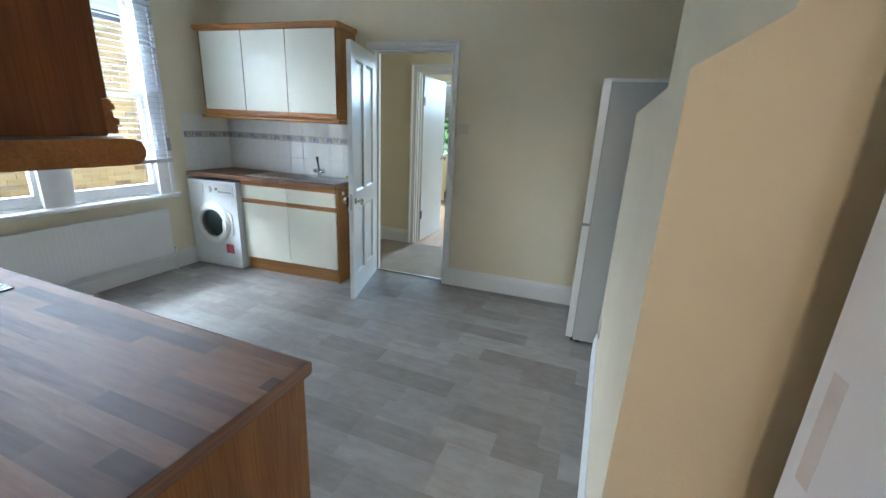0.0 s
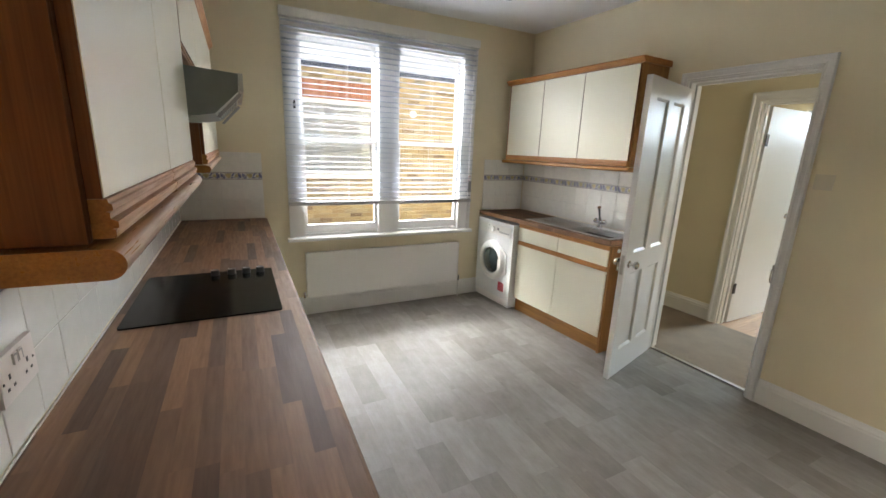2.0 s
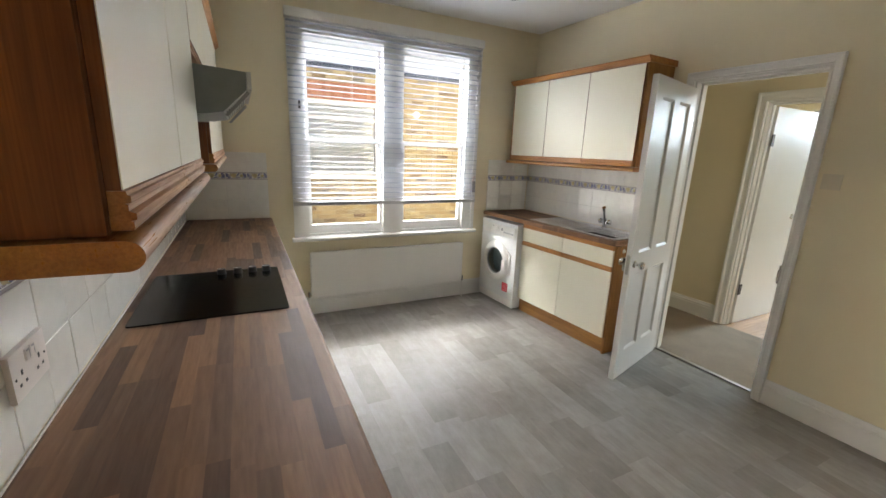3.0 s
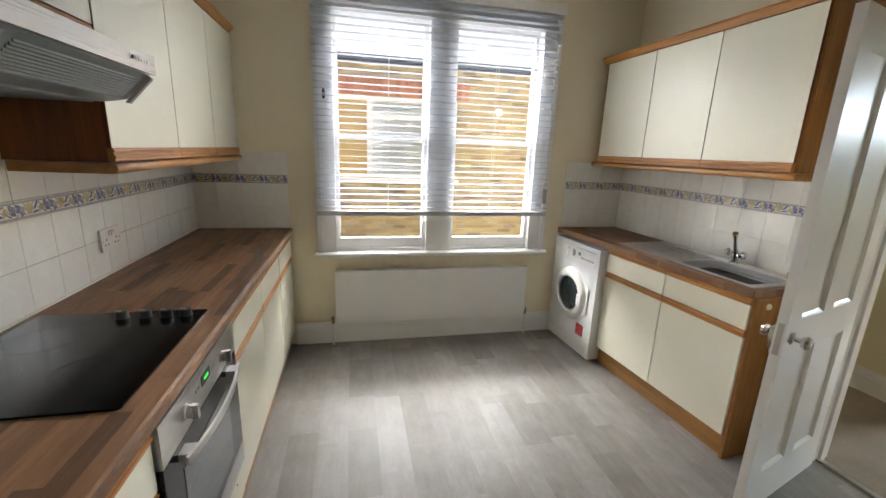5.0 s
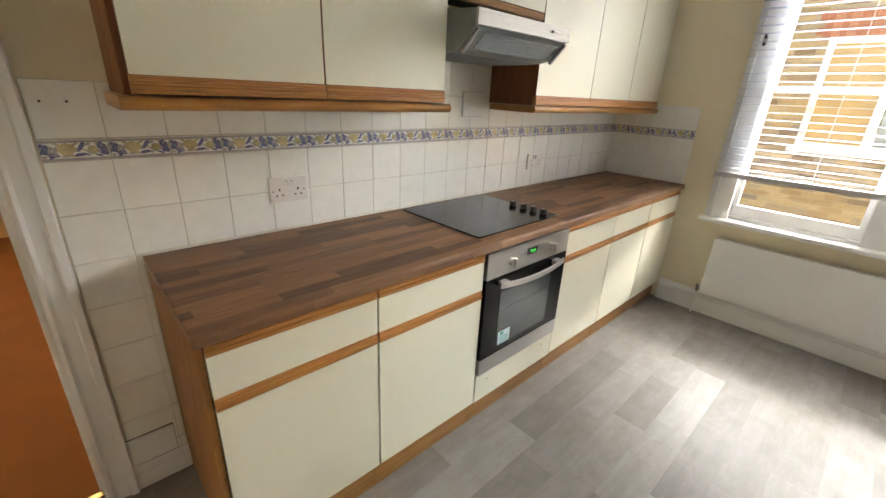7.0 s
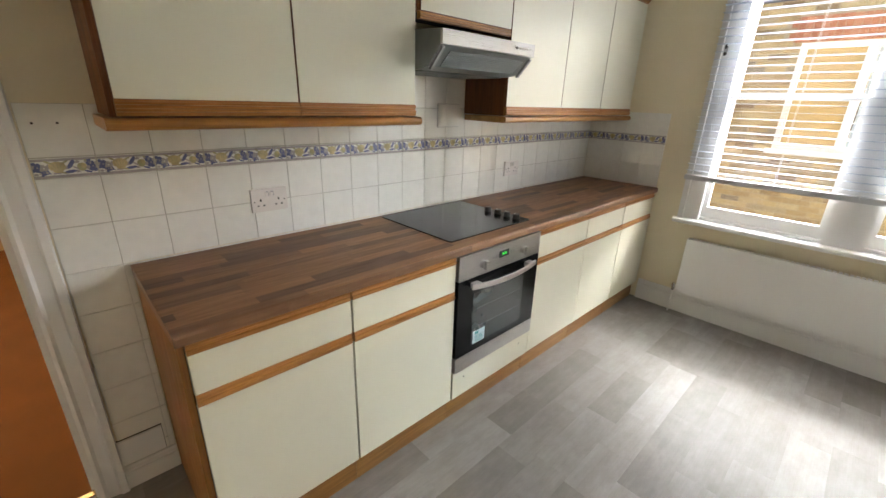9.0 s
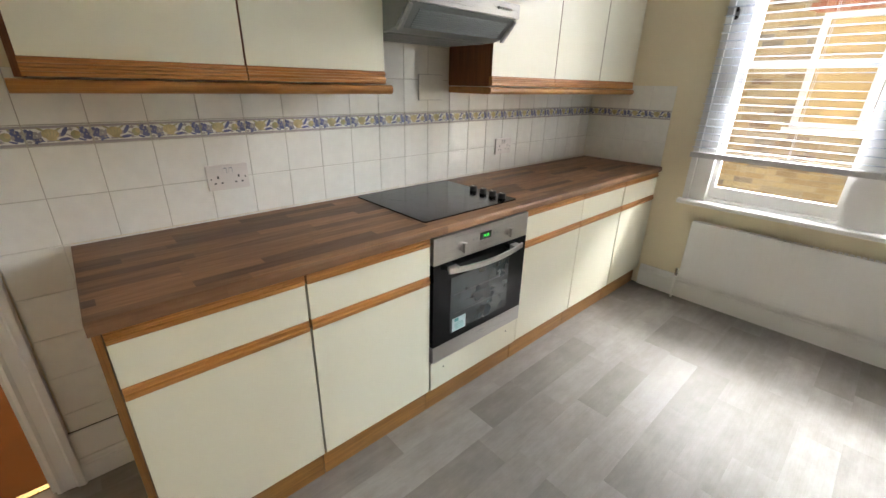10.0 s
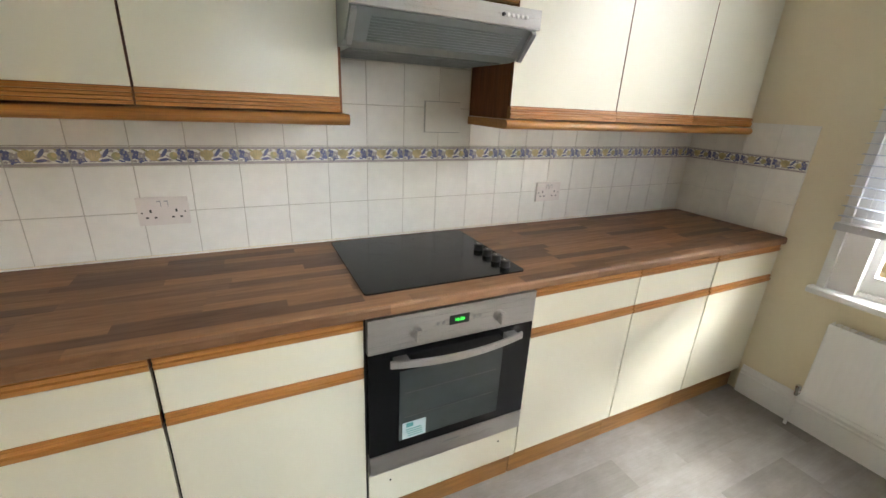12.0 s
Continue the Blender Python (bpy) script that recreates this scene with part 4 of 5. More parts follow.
part("cord", tube([(-0.12, 0.0, 0.004), (-0.02, 0.02, 0.030), (0.06, -0.03, 0.006), (0.12, 0.04, 0.004)], 0.003, 8), WHITE_PLASTIC, cab, "", smooth=True)


# ---- doors ----
def panel_door(m, w, h, label):
    d = thing("door", m, label, "door")
    t = 0.018
    st, tr, lr, br = 0.105, 0.115, (0.765, 0.905), 0.20
    bm = boxes((0, st, -t, t, 0.006, h), (w - st, w, -t, t, 0.006, h), (st, w - st, -t, t, h - tr, h), (st, w - st, -t, t, *lr), (st, w - st, -t, t, 0.006, br))
    mid0, mid1 = w / 2 - 0.045, w / 2 + 0.045
    add_box(bm, mid0, mid1, -t, t, lr[1], h - tr)
    add_box(bm, mid0, mid1, -t, t, br, lr[0])
    part("leaf", bm, GLOSS, d, "white gloss stiles and rails")
    for a, b in ((st, mid0), (mid1, w - st)):
        for z0, z1 in ((br, lr[0]), (lr[1], h - tr)):
            p = part("panel", boxes((a, b, -0.005, 0.005, z0, z1)), GLOSS, d, "white gloss recessed panel")
            bm = bmesh.new()
            for s in (-1, 1):
                o, i = 0.0, 0.016
                ring = [[(a + k, z0 + k), (b - k, z0 + k), (b - k, z1 - k), (a + k, z1 - k)] for k in (o, 0.006, i)]
                ys = (s * (t - 0.001), s * (t - 0.004), s * 0.006)
                vs = [[bm.verts.new((x, y, z)) for x, z in r] for r, y in zip(ring, ys)]
                for r0, r1 in zip(vs, vs[1:]):
                    for k in range(4):
                        bm.faces.new((r0[k], r0[(k + 1) % 4], r1[(k + 1) % 4], r1[k]))
            part("moulding", bm, GLOSS, p, "")
    return d


def knob_set(d, x, z, t=0.018, mat=CHROME):
    for s in (-1, 1):
        k = part("door_knob", turned((x, s * t, z), (0, s, 0), [(0, 0.026), (0.004, 0.025), (0.008, 0.011), (0.030, 0.010), (0.036, 0.022), (0.050, 0.027), (0.060, 0.022), (0.064, 0.010)]), mat, d, "satin metal door knob", smooth=True)


kd = panel_door(DW @ pose(0.775, 0.012, 0, 0, 0, 90 + 13.6), 0.705, 2.0, "white gloss four-panel door standing open into the kitchen")
knob_set(kd, 0.645, 0.835)
part("lock_case", boxes((0.585, 0.7045, -0.034, -0.0185, 0.79, 0.875)), CHROME, kd, "metal rim lock", 0.003)
key = part("key", boxes((0.60, 0.604, -0.060, -0.035, 0.80, 0.806)), BRASS, kd, "keys hanging from the lock")
part("key_tag", boxes((0.598, 0.606, -0.058, -0.056, 0.73, 0.80)), CHROME, key, "")
part("edge_plate", boxes((0.7052, 0.7062, -0.010, 0.010, 0.77, 0.90)), STEEL, kd, "steel latch plate")
for z in (0.25, 1.72):
    part("hinge", boxes((-0.004, 0.0, -0.022, 0.018, z, z + 0.09)), CHROME, kd, "metal hinge")

d3 = thing("door", DW @ pose(0.802, -1.235, 0, 0, 0, -91.5), "flat white door standing open into the bright far room", "door")
part("leaf", boxes((0, 0.72, -0.018, 0.018, 0.006, 1.99)), GLOSS, d3, "flat white gloss leaf", 0.002)
knob_set(d3, 0.66, 1.02)
for z in (0.30, 1.66):
    part("hinge", boxes((-0.014, 0.026, -0.025, -0.0185, z, z + 0.10)), IRON, d3, "dark metal hinge")

d1 = thing("door", pose(0.775, HY + 0.012, 0, 0, 0, 98.0), "white painted door standing open beside the chimney breast", "door")
part("leaf", boxes((0, 0.70, -0.018, 0.018, 0.006, 2.0)), GLOSS, d1, "white gloss leaf with a pale brown patch", 0.002)
# Pale brown upright strip near the leaf's free edge.
part("worn_patch", boxes((0.640, 0.672, 0.0182, 0.0188, 0.92, 1.12)), plain("pale_brown_paint", (0.62, 0.56, 0.50), 0.6), d1, "pale brown upright patch")

# ---- the window ----
y0, y1, z0, z1 = WIN
XF = WX - 0.14                          # outer plane of the frame
wf = thing("window_1", pose(WX, 0, 0), "white-painted double sash window with a central mullion, closed", "window")
wf["kind"] = "structure"
M0, M1 = 1.995, 2.185
fr_in = WX - 0.035
bm = boxes((-0.14, -0.003, y0 + 0.001, y0 + 0.10, z0 + 0.012, z1 - 0.001), (-0.14, -0.003, y1 - 0.10, y1 - 0.001, z0 + 0.012, z1 - 0.001), (-0.14, -0.003, y0 + 0.10, y1 - 0.10, z1 - 0.09, z1 - 0.001),
           (-0.14, -0.003, M0, M1, z0 + 0.012, z1 - 0.09), (-0.14, -0.03, y0 + 0.10, y1 - 0.10, z0 + 0.012, z0 + 0.032))
part("window_frame", bm, GLOSS, wf, "white gloss box frame and mullion", 0.004)
bm = bmesh.new()
add_prism(bm, [(-0.14, z0 - 0.022), (0.045, z0 - 0.022), (0.052, z0 - 0.016), (0.052, z0 + 0.004), (0.045, z0 + 0.010), (-0.14, z0 + 0.010)], y0 - 0.05, y1 + 0.05, "y")
part("window_sill", bm, GLOSS, wf, "white gloss window board", 0.002)
bm = boxes((-0.30, -0.145, y0 + 0.001, y1 - 0.001, z0 - 0.02, z0 + 0.0))
part("outer_sill", bm, PAVING, wf, "stone outer sill")
for s, (a, b) in zip((-1, 1), ((y0 + 0.10, M0), (M1, y1 - 0.10))):
    for low in (True, False):
        za, zb = (z0 + 0.033, 1.585) if low else (1.545, z1 - 0.091)
        xa, xb = (-0.085, -0.045) if low else (-0.128, -0.088)
        st, bt_, tp = 0.030, (0.075 if low else 0.038), (0.038 if low else 0.045)
        sash = part("sash", boxes((xa, xb, a + 0.001, a + st, za, zb), (xa, xb, b - st, b - 0.001, za, zb), (xa, xb, a + st, b - st, za, za + bt_), (xa, xb, a + st, b - st, zb - tp, zb)),
                    GLOSS, wf, "white gloss sash", 0.003)
        pane = part("pane", boxes(((xa + xb) / 2 - 0.002, (xa + xb) / 2 + 0.002, a + st - 0.004, b - st + 0.004, za + bt_ - 0.004, zb - tp + 0.004)), GLASS, sash, "clear glass pane")
        pane.visible_shadow = False
bm = bmesh.new()
w = 0.03
for a, b in (((y0 - w, y0 + 0.004), (z0 + 0.0105, z1 + w)), ((y1 - 0.004, y1 + w), (z0 + 0.0105, z1 + w)), ((y0 + 0.004, y1 - 0.004), (z1 - 0.004, z1 + w))):
    add_box(bm, 0.0005, 0.018, *a, *b)
part("window_trim", bm, GLOSS, wf, "white gloss moulded edge", 0.004)

# ---- the blind ----
bl = thing("venetian_blind", pose(-3.392, 0, 0), "white wooden-slat venetian blind, lowered to just above the window board", "blind")
ya, yb = 1.198, 2.948
part("headrail", boxes((-0.030, 0.030, ya - 0.012, yb + 0.012, 2.462, 2.530)), WHITE_PLASTIC, bl, "white head rail", 0.003)
sb = bmesh.new()
add_prism(sb, [(-0.025, -0.001), (-0.012, 0.0006), (0, 0.0012), (0.012, 0.0006), (0.025, -0.001), (0.025, 0.0), (0.012, 0.0018), (0, 0.0024), (-0.012, 0.0018), (-0.025, 0.0)], ya, yb, "y")
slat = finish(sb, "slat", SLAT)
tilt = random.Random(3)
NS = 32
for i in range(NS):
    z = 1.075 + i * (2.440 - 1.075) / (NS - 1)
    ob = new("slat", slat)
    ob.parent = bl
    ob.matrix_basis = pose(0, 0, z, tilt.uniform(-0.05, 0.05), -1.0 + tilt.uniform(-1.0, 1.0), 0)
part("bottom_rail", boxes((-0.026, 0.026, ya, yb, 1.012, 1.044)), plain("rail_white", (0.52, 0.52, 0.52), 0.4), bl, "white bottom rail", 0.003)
for y in (1.29, 1.70, 2.09, 2.48, 2.86):
    for x in (-0.027, 0.027):
        part("ladder_cord", tube([(x, y, 1.03), (x, y, 2.48)], 0.0012, 6), WHITE_PLASTIC, bl, "white ladder cord")
part("pull_cord", tube([(0.036, 2.915, 2.47), (0.036, 2.915, 1.24)], 0.0015, 6), WHITE_PLASTIC, bl, "white pull cord")
part("safety_tag", boxes((0.034, 0.040, 2.898, 2.932, 1.115, 1.225)), GREYPLASTIC, bl, "grey safety tag", 0.002)
part("tag_hook", tube([(0.037, 2.905, 1.225), (0.037, 2.905, 1.262), (0.037, 2.915, 1.275), (0.037, 2.925, 1.262)], 0.0022, 6), RED, bl, "red hook")
cleat = part("cord_cleat", boxes((0.030, 0.035, 1.258, 1.278, 1.800, 1.850)), GREYPLASTIC, bl, "small dark cord cleat", 0.001)
part("cleat_hook", boxes((0.035, 0.043, 1.260, 1.276, 1.838, 1.848), (0.035, 0.043, 1.260, 1.276, 1.802, 1.812), (0.043, 0.047, 1.262, 1.274, 1.795, 1.815), (0.043, 0.047, 1.262, 1.274, 1.835, 1.858)), IRON, cleat, "dark cleat horns", 0.001)

# ---- radiator ----
rad = thing("radiator", pose(WX, 1.315, 0), "long white panel radiator below the window", "radiator")
W_, Z0, Z1 = 1.515, 0.185, 0.592
bm = bmesh.new()
n = 46
outl = [(0.0745, 0.0)]
for i in range(n):
    a = 0.02 + (W_ - 0.04) * i / n
    k = (W_ - 0.04) / n
    outl += [(0.0748, a), (0.0752, a + k * 0.3), (0.0752, a + k * 0.6), (0.0748, a + k * 0.9)]
outl += [(0.0745, W_), (0.052, W_), (0.052, 0.0)]
bm = prism([(x, y) for x, y in outl], Z0 + 0.018, Z1 - 0.018, "z")
part("panel", bm, GLOSS, rad, "white fluted steel panel")
part("seam", boxes((0.050, 0.077, 0.0, W_, Z0, Z0 + 0.018), (0.050, 0.077, 0.0, W_, Z1 - 0.018, Z1 - 0.003)), GLOSS, rad, "rolled edges", 0.003)
for y in (-0.004, W_):
    part("side_cover", boxes((0.020, 0.078, y, y + 0.004, Z0 + 0.01, Z1)), GLOSS, rad, "white side cover", 0.001)
bm = bmesh.new()
for i in range(60):
    y = 0.01 + i * (W_ - 0.02) / 60
    add_box(bm, 0.022, 0.074, y, y + 0.019, Z1 - 0.0025, Z1 + 0.001)
add_box(bm, 0.074, 0.079, 0, W_, Z1 - 0.008, Z1 + 0.003)
part("top_grille", bm, GLOSS, rad, "white slotted top grille")
part("bracket", boxes((0.0, 0.05, 0.2, 0.23, 0.26, 0.5), (0.0, 0.05, W_ - 0.23, W_ - 0.2, 0.26, 0.5)), GLOSS, rad, "wall brackets")
for y, s in ((-0.004, -1), (W_ + 0.004, 1)):
    v = part("valve", turned((0.050, y + s * 0.022, 0.175), (0, 0, 1), [(0, 0.010), (0.012, 0.012), (0.02, 0.010), (0.034, 0.013), (0.055, 0.012), (0.058, 0.008)], 14), CHROME, rad, "small chrome valve", smooth=True)
    part("pipe", tube([(0.050, y + s * 0.022, 0.0), (0.050, y + s * 0.022, 0.18)], 0.0075, 12), GLOSS, v, "white pipe", smooth=True)
    part("union", tube([(0.050, y + s * 0.022, 0.198), (0.050, y, 0.198)], 0.009, 12), CHROME, v, "")


# ---- sockets, plates, small fixtures ----
def socket(m, label, w=0.146, h=0.094):
    s = thing("socket", m, label, "socket")
    part("plate", boxes((0, w, 0, 0.010, 0, h)), SOCKETGREY, s, "aged white face plate", 0.002)
    for c in (0.25, 0.75):
        x = w * c
        bm = boxes((x - 0.003, x + 0.003, 0.0101, 0.0108, h * 0.46, h * 0.57), (x - 0.0155, x - 0.008, 0.0101, 0.0108, h * 0.25, h * 0.31), (x + 0.008, x + 0.0155, 0.0101, 0.0108, h * 0.25, h * 0.31))
        part("pin_holes", bm, BLACK, s, "dark pin holes")
    for c in (0.43, 0.57):
        x = w * c
        sw_ = part("rocker", boxes((x - 0.007, x + 0.007, 0.0101, 0.014, h * 0.66, h * 0.90)), SOCKETGREY, s, "aged white rocker switch", 0.0015)
        part("rocker_mark", boxes((x - 0.0065, x - 0.0045, 0.0141, 0.0146, h * 0.67, h * 0.89), (x - 0.0045, x + 0.005, 0.0141, 0.0146, h * 0.85, h * 0.89)), GREYPLASTIC, sw_)
    for x in (0.012, w - 0.012):
        part("screw", turned((x, 0.010, h * 0.46), (0, 1, 0), [(0, 0.003), (0.001, 0.0025)], 10), IRON, s)
    return s


TY = HY + 0.0068
socket(pose(-0.848, TY, 1.027), "white double socket on the tiled wall nearer the cupboard's end")
socket(pose(-2.475, TY, 1.018), "white double socket on the tiled wall beyond the hob")
socket(pose(0.4095, 2.70, 0.29, 0, 0, 90), "white double socket low on the chimney breast")
sp = thing("switch_plate", DW @ pose(-0.118, 0.0005, 1.385), "small yellowed white switch plate beside the doorway", "light switch")
part("plate", boxes((0, 0.086, 0, 0.008, 0, 0.086)), SWITCHCREAM, sp, "white plate", 0.003)
for x in (0.043,):
    part("rocker", boxes((x - 0.006, x + 0.006, 0.0081, 0.011, 0.03, 0.056)), SWITCHCREAM, sp, "white rocker", 0.001)
bp = thing("blank_plate", pose(-1.876, TY, 1.345), "square white blank plate over the tiles under the hood", "blank plate")
part("plate", boxes((0, 0.158, 0.0015, 0.008, 0, 0.118)), TILE_WHITE, bp, "white plate", 0.002)
# Thin grey sheet put in as the shadow line round the plate.
part("gasket", boxes((-0.002, 0.160, 0, 0.0015, -0.0025, 0.120)), GREYPLASTIC, bp, "grey rim drawn as the plate's shadow line")
vp = thing("air_vent", pose(-0.243, TY, 0.116), "white rectangular cover plate low on the wall", "vent")
# Near-black sheet, a little larger than the plate, draws its shadow lines.
part("shadow_gap", boxes((-0.002, 0.156, -0.0045, 0.004, -0.004, 0.113)), DARK, vp, "dark sheet drawn as the shadow round the plate")
part("plate", boxes((0, 0.152, 0.004, 0.012, 0, 0.112)), GLOSS, vp, "white painted plate", 0.003)
sc = thing("wall_screws", pose(-0.19, TY, 1.385), "two dark screws stuck in the wall beside the doorway", "screws")
for x in (0.0, 0.055):
    part("screw", turned((x, 0, 0), (0, 1, 0), [(0, 0.0035), (0.0015, 0.003)], 10), IRON, sc)
sg = thing("sponge", DW @ pose(0.965, 0.050, 0.9172), "small yellow sponge on the back of the sink", "sponge")
part("body", boxes((0, 0.07, 0, 0.035, 0, 0.030)), plain("sponge_yellow", (0.50, 0.42, 0.18), 0.95, 0.0, 0.2), sg, bevel=0.005)
rose = thing("ceiling_rose", pose(-2.70, 2.80, CEIL - 0.032), "small white round ceiling fitting", "ceiling light")
part("base", turned((0, 0, 0.0315), (0, 0, -1), [(0, 0.072), (0.010, 0.070), (0.016, 0.050), (0.022, 0.046)], 32), WHITE_PLASTIC, rose, "white round base", smooth=True)
part("centre", turned((0, 0, 0.009), (0, 0, -1), [(0, 0.028), (0.010, 0.026), (0.012, 0.012)], 24), GREYPLASTIC, rose, "grey centre", smooth=True)
sk = thing("strike_plate", DW @ pose(0.0575, -0.028, 0.79), "metal door latch keep on the frame", "latch keep")
part("plate", boxes((0.0, 0.010, -0.012, 0.026, 0.0, 0.115)), STEEL, sk, "steel keep", 0.002)
part("lip", boxes((-0.004, 0.006, 0.026, 0.050, 0.02, 0.095)), CHROME, sk, "rounded lip", 0.002)
hk = thing("white_knob", DW @ pose(0.928, 0.36, 0.83), "small white and clear knob on the sink cupboard's end panel", "knob")
part("knob", turned((-0.019, 0, 0), (-1, 0, 0), [(0, 0.016), (0.006, 0.018), (0.018, 0.014), (0.022, 0.010)], 18), WHITE_PLASTIC, hk, "cream plastic knob", smooth=True)
wc = thing("hall_cupboard", pose(-0.2, -3.1, 0.40), "orange pine cupboard on the hall's end wall", "cupboard")
part("body", boxes((0, 1.2, -0.34, 0, 0, 1.5)), OAK, wc, "orange pine body", 0.004)


# ---- tiles ----
def tile_mesh(w, h, name="tile"):
    bm = bmesh.new()
    g, t, e = 0.0009, 0.0045, 0.0012
    lo = [bm.verts.new((x, 0, z)) for x, z in ((g, g), (w - g, g), (w - g, h - g), (g, h - g))]
    mi = [bm.verts.new((x, t - 0.0012, z)) for x, z in ((g, g), (w - g, g), (w - g, h - g), (g, h - g))]
    hi = [bm.verts.new((x, t, z)) for x, z in ((g + e, g + e), (w - g - e, g + e), (w - g - e, h - g - e), (g + e, h - g - e))]
    for a, b in ((lo, mi), (mi, hi)):
        for k in range(4):
            bm.faces.new((a[k], a[(k + 1) % 4], b[(k + 1) % 4], b[k]))
    bm.faces.new(hi)
    return finish(bm, name, TILE_WHITE)


def border_mesh(w, h=0.062):
    """A border tile with fruit, leaves and flowers in low relief between two grey lines."""
    bm = bmesh.new()
    add_box(bm, 0.0022, w - 0.0022, 0, 0.0055, 0.0015, h - 0.0015)
    for z in (0.004, h - 0.009):
        add_box(bm, 0.0022, w - 0.0022, 0.0055, 0.0062, z - 0.002, z + 0.0055, mat=3)

    def blob(cx, cz, rx, rz, turn, mat, up=0.0063, n=9, wave=0.0):
        cx, turn = w - cx, 180 - turn
        c, s = math.cos(radians(turn)), math.sin(radians(turn))
        vs = []
        for i in range(n):
            a = 2 * math.pi * i / n
            k = 1 + wave * math.cos(5 * a)
            x, z = rx * k * math.cos(a), rz * k * math.sin(a)
            vs.append(bm.verts.new((min(max(cx + x * c - z * s, 0.0024), w - 0.0024), up, cz + x * s + z * c)))
        top = bm.verts.new((cx, up + 0.0004, cz))
        for i in range(n):
            bm.faces.new((vs[i], vs[(i + 1) % n], top)).material_index = mat
    q = w / 0.1525
    for cx, cz, r, turn in ((0.013, 0.034, 0.0120, 15), (0.024, 0.019, 0.0080, 50), (0.140, 0.031, 0.0125, 40), (0.132, 0.044, 0.0070, 10)):
        for i in range(7):
            a = radians(turn + 360 * i / 7)
            k = r * (0.86 + 0.18 * math.sin(3.1 * i + cx * 90))
            blob(cx * q + k * math.cos(a), cz + k * math.sin(a), r * 0.50, r * 0.46, math.degrees(a) + 25, 1 if i % 3 else 3, 0.0064 + 0.00005 * i, wave=0.12)
        blob(cx * q, cz, r * 0.62, r * 0.58, turn, 1, 0.0069)
        blob(cx * q + 0.001, cz, r * 0.20, r * 0.20, turn, 3, 0.0072, n=6)
    blob(0.030 * q, 0.020, 0.012, 0.006, -30, 1, n=10, wave=0.2)
    for cx, cz, rx, rz, turn in ((0.034, 0.032, 0.010, 0.006, 70), (0.078, 0.030, 0.012, 0.005, 20), (0.100, 0.018, 0.010, 0.004, -20), (0.104, 0.046, 0.009, 0.004, 10),
                                 (0.060, 0.046, 0.010, 0.004, 160), (0.131, 0.026, 0.007, 0.006, 80), (0.008, 0.014, 0.006, 0.004, 0), (0.056, 0.015, 0.012, 0.003, 5)):
        blob(cx * q, cz, rx, rz, turn, 3, 0.0058, n=10, wave=0.25)
    for cx, cz, rx, rz in ((0.047, 0.035, 0.0095, 0.0125), (0.068, 0.035, 0.0095, 0.0125), (0.054, 0.036, 0.0085, 0.0140), (0.062, 0.036, 0.0085, 0.0140), (0.058, 0.022, 0.0125, 0.0070)):
        blob(cx * q, cz, rx, rz, 0, 2, 0.0063 + 0.0002 * (cx > 0.05))
    for cx, cz, turn in ((0.0505, 0.036, 14), (0.058, 0.037, 0), (0.0655, 0.036, -14), (0.046, 0.030, 35), (0.070, 0.030, -35)):
        blob(cx * q, cz, 0.0009, 0.0095, turn, 4, 0.0073, n=6)
    blob(0.040 * q, 0.047, 0.013, 0.003, 150, 4)
    blob(0.074 * q, 0.046, 0.012, 0.0028, 25, 4)
    blob(0.090 * q, 0.040, 0.016, 0.0055, 58, 1)
    blob(0.086 * q, 0.018, 0.015, 0.0048, 8, 1)
    blob(0.070 * q, 0.015, 0.009, 0.0024, -15, 4)
    blob(0.100 * q, 0.028, 0.011, 0.0022, -35, 3)
    blob(0.114 * q, 0.030, 0.012, 0.013, 0, 4)
    blob(0.119 * q, 0.034, 0.007, 0.008, 0, 2, 0.0068)
    blob(0.128 * q, 0.047, 0.010, 0.003, 140, 4)
    blob(0.127 * q, 0.015, 0.010, 0.0030, 160, 1)
    blob(0.144 * q, 0.019, 0.007, 0.005, 0, 1, n=12, wave=0.2)
    return finish(bm, "border_tile", [TILE_WHITE, TILE_BLUE, TILE_YELLOW, TILE_GREY, TILE_SAGE])


tile_cache = {}
lay = random.Random(21)


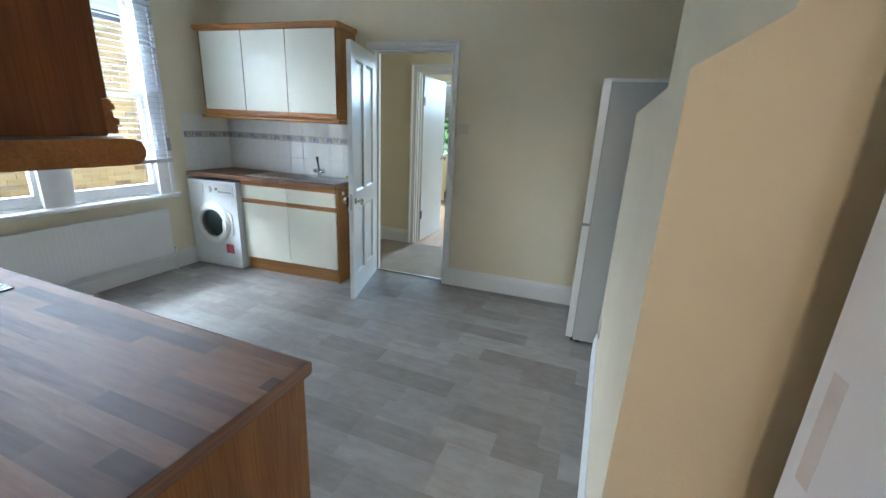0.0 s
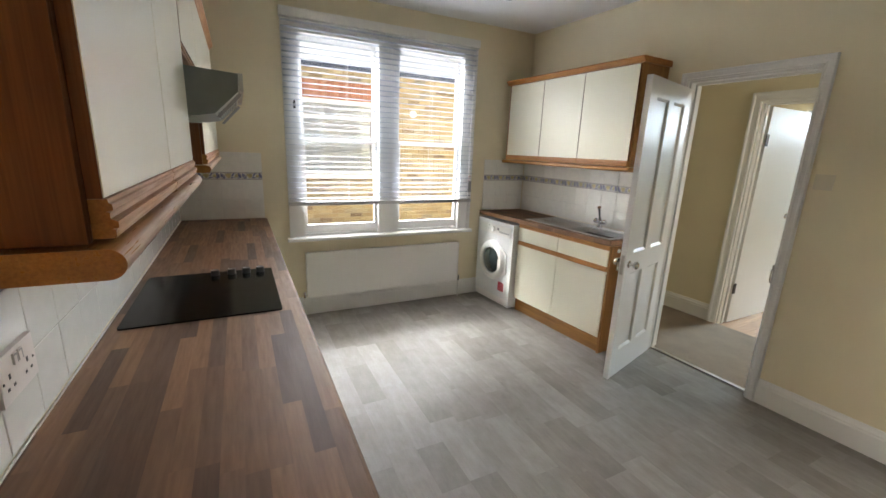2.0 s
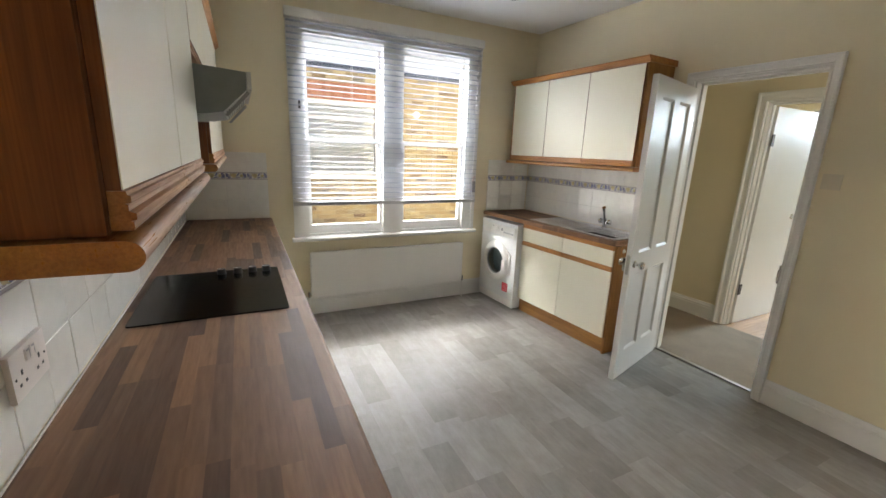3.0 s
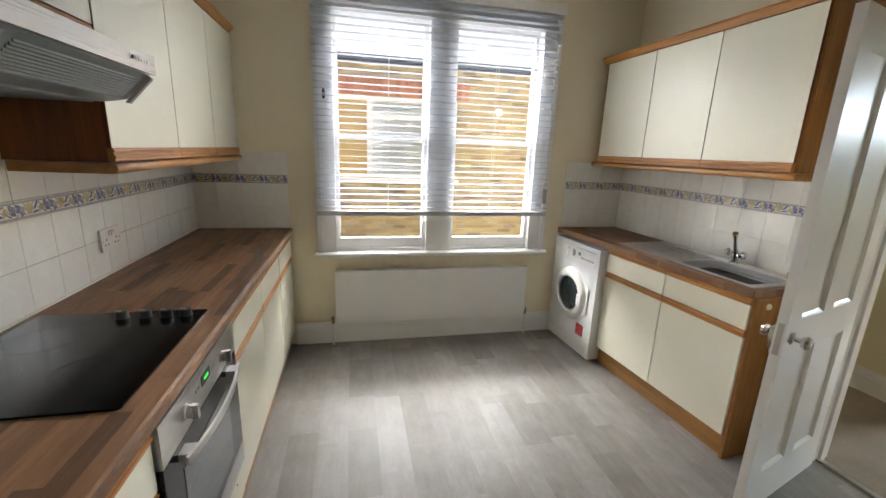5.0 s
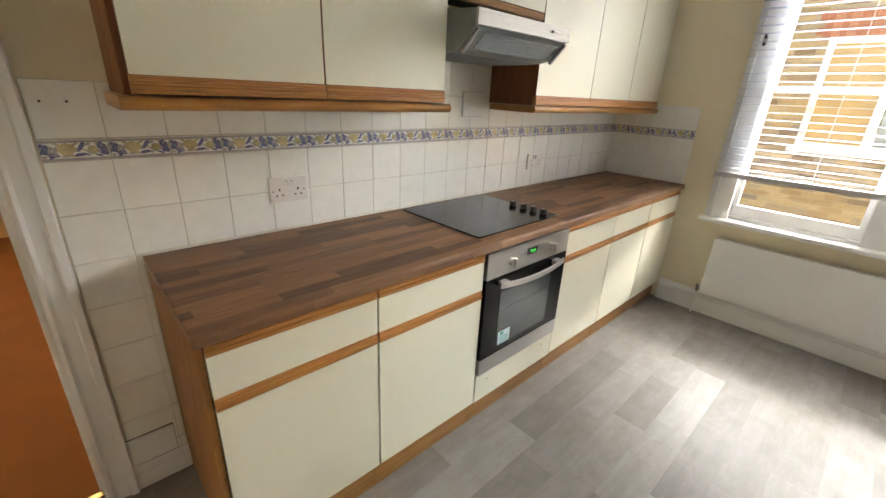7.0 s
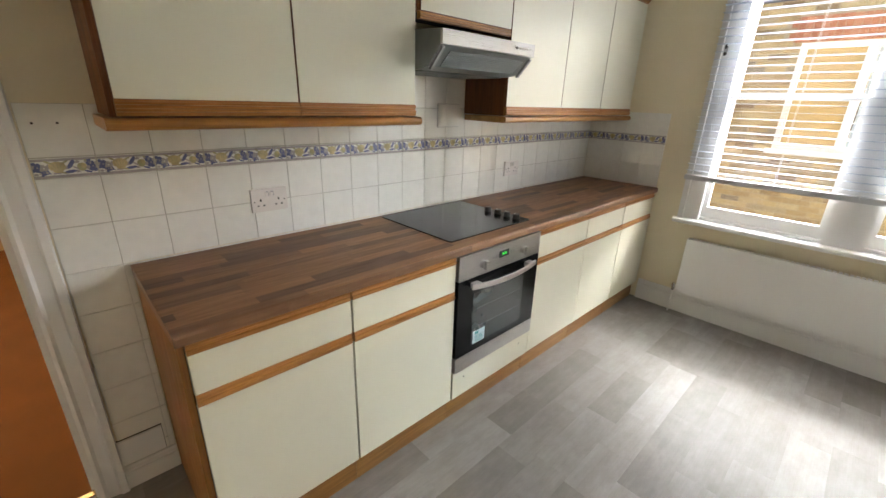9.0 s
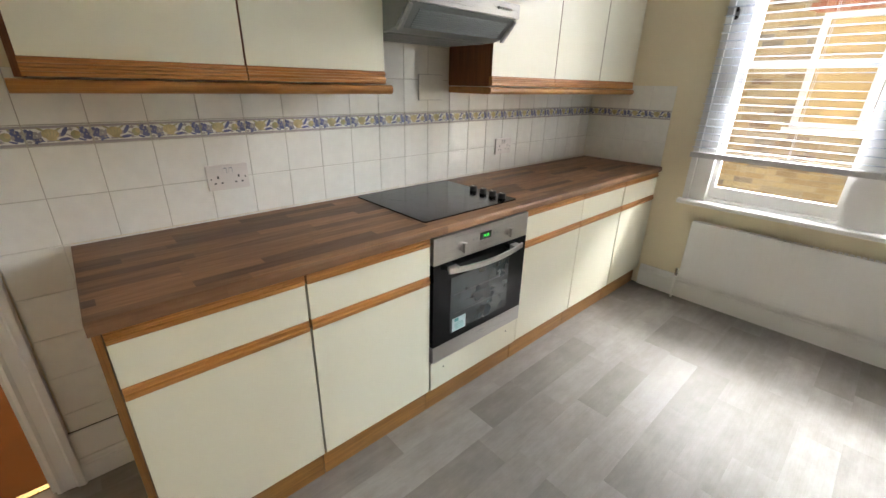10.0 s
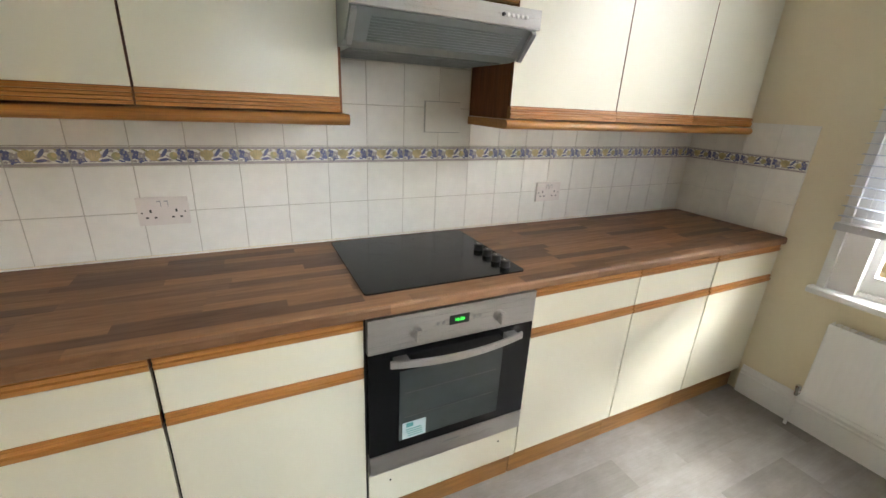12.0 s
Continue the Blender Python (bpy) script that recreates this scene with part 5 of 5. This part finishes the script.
def tile_patch(wall, m, x0, x1, rows, first, grout=GROUT):
    """Rows of tiles on a wall's face y = 0 of the frame m; the joints stand at first + a whole number of tiles."""
    g = new("tile_bed", finish(boxes((x0, x1, 0.0, 0.0028, rows[0][0], rows[-1][1])), "tile_bed", grout))
    g.matrix_world = m
    tagged(g, "white glazed wall tiles with grey joints", kind="structure")
    k = math.floor((x0 - first) / TILE)
    while first + k * TILE < x1 - 0.004:
        a, b = max(x0, first + k * TILE), min(x1, first + (k + 1) * TILE)
        k += 1
        if b - a < 0.012:
            continue
        for z0, z1, border in rows:
            key = (round(b - a, 3), round(z1 - z0, 3), border)
            if key not in tile_cache:
                tile_cache[key] = border_mesh(b - a) if border else tile_mesh(b - a, z1 - z0)
            ob = new("border_tile" if border else "tile", tile_cache[key])
            ob.parent = g
            ob.matrix_basis = pose(a, 0.001 + lay.uniform(0, 0.0004), z0, lay.uniform(-0.22, 0.22), 0, lay.uniform(-0.22, 0.22))


ROWS3 = [(0.9165, 1.069, False), (1.069, 1.2245, False), (1.2245, 1.2865, True), (1.2865, 1.44, False)]
tile_patch("south", pose(0, HY, 0), WX + 0.001, -0.1045, ROWS3, -0.1045)
tile_patch("south", pose(0, HY, 0), -1.9243, -1.3395, [(1.44, 1.5925, False), (1.5925, 1.745, False)], -0.1045)
tile_patch("south", pose(0, HY, 0), -0.2768, -0.1045, [(0.1025, 0.155, False), (0.155, 0.307, False), (0.307, 0.4595, False), (0.4595, 0.612, False), (0.612, 0.764, False), (0.764, 0.9165, False)], -0.1045, GROUT_PALE)
WM = pose(WX, 0, 0, 0, 0, -90)
tile_patch("west", WM, -1.005, -HY - 0.007, ROWS3, -1.005, GROUT_PALE)
tile_patch("west", WM, -3.632, -3.13, ROWS3, -3.13, GROUT_PALE)
tile_patch("north", DW, 0.93, 2.478, ROWS3, 2.478, GROUT_PALE)


# ---- floor planks ----
PW = 0.152
fx0, fx1, fy0, fy1 = WX + 0.001, EAST - 0.001, HY - 0.055, 3.865
plank_cache = {}
bed = structure("floor", boxes((fx0, fx1, fy0, fy1, -0.0038, -0.0022)), VINYL, "grey wood-look vinyl plank floor")
pr = random.Random(11)
row = 0
y = fy0
while y < fy1 - 0.01:
    yb_ = min(y + PW, fy1)
    x = fx0 - pr.uniform(0.0, 0.45)
    while x < fx1:
        PL = pr.choice((0.305, 0.457, 0.457, 0.61))
        a, b = max(x, fx0), min(x + PL, fx1)
        x += PL
        if b - a < 0.02:
            continue
        key = (round(b - a, 3), round(yb_ - y, 3))
        if key not in plank_cache:
            bm = boxes((0.0, b - a, 0.0, yb_ - y, -0.002, 0.0))
            plank_cache[key] = finish(bm, "plank", VINYL)
        ob = new("plank", plank_cache[key])
        ob.parent = bed
        ob.matrix_basis = pose(a, y, 0)
    y += PW
    row += 1
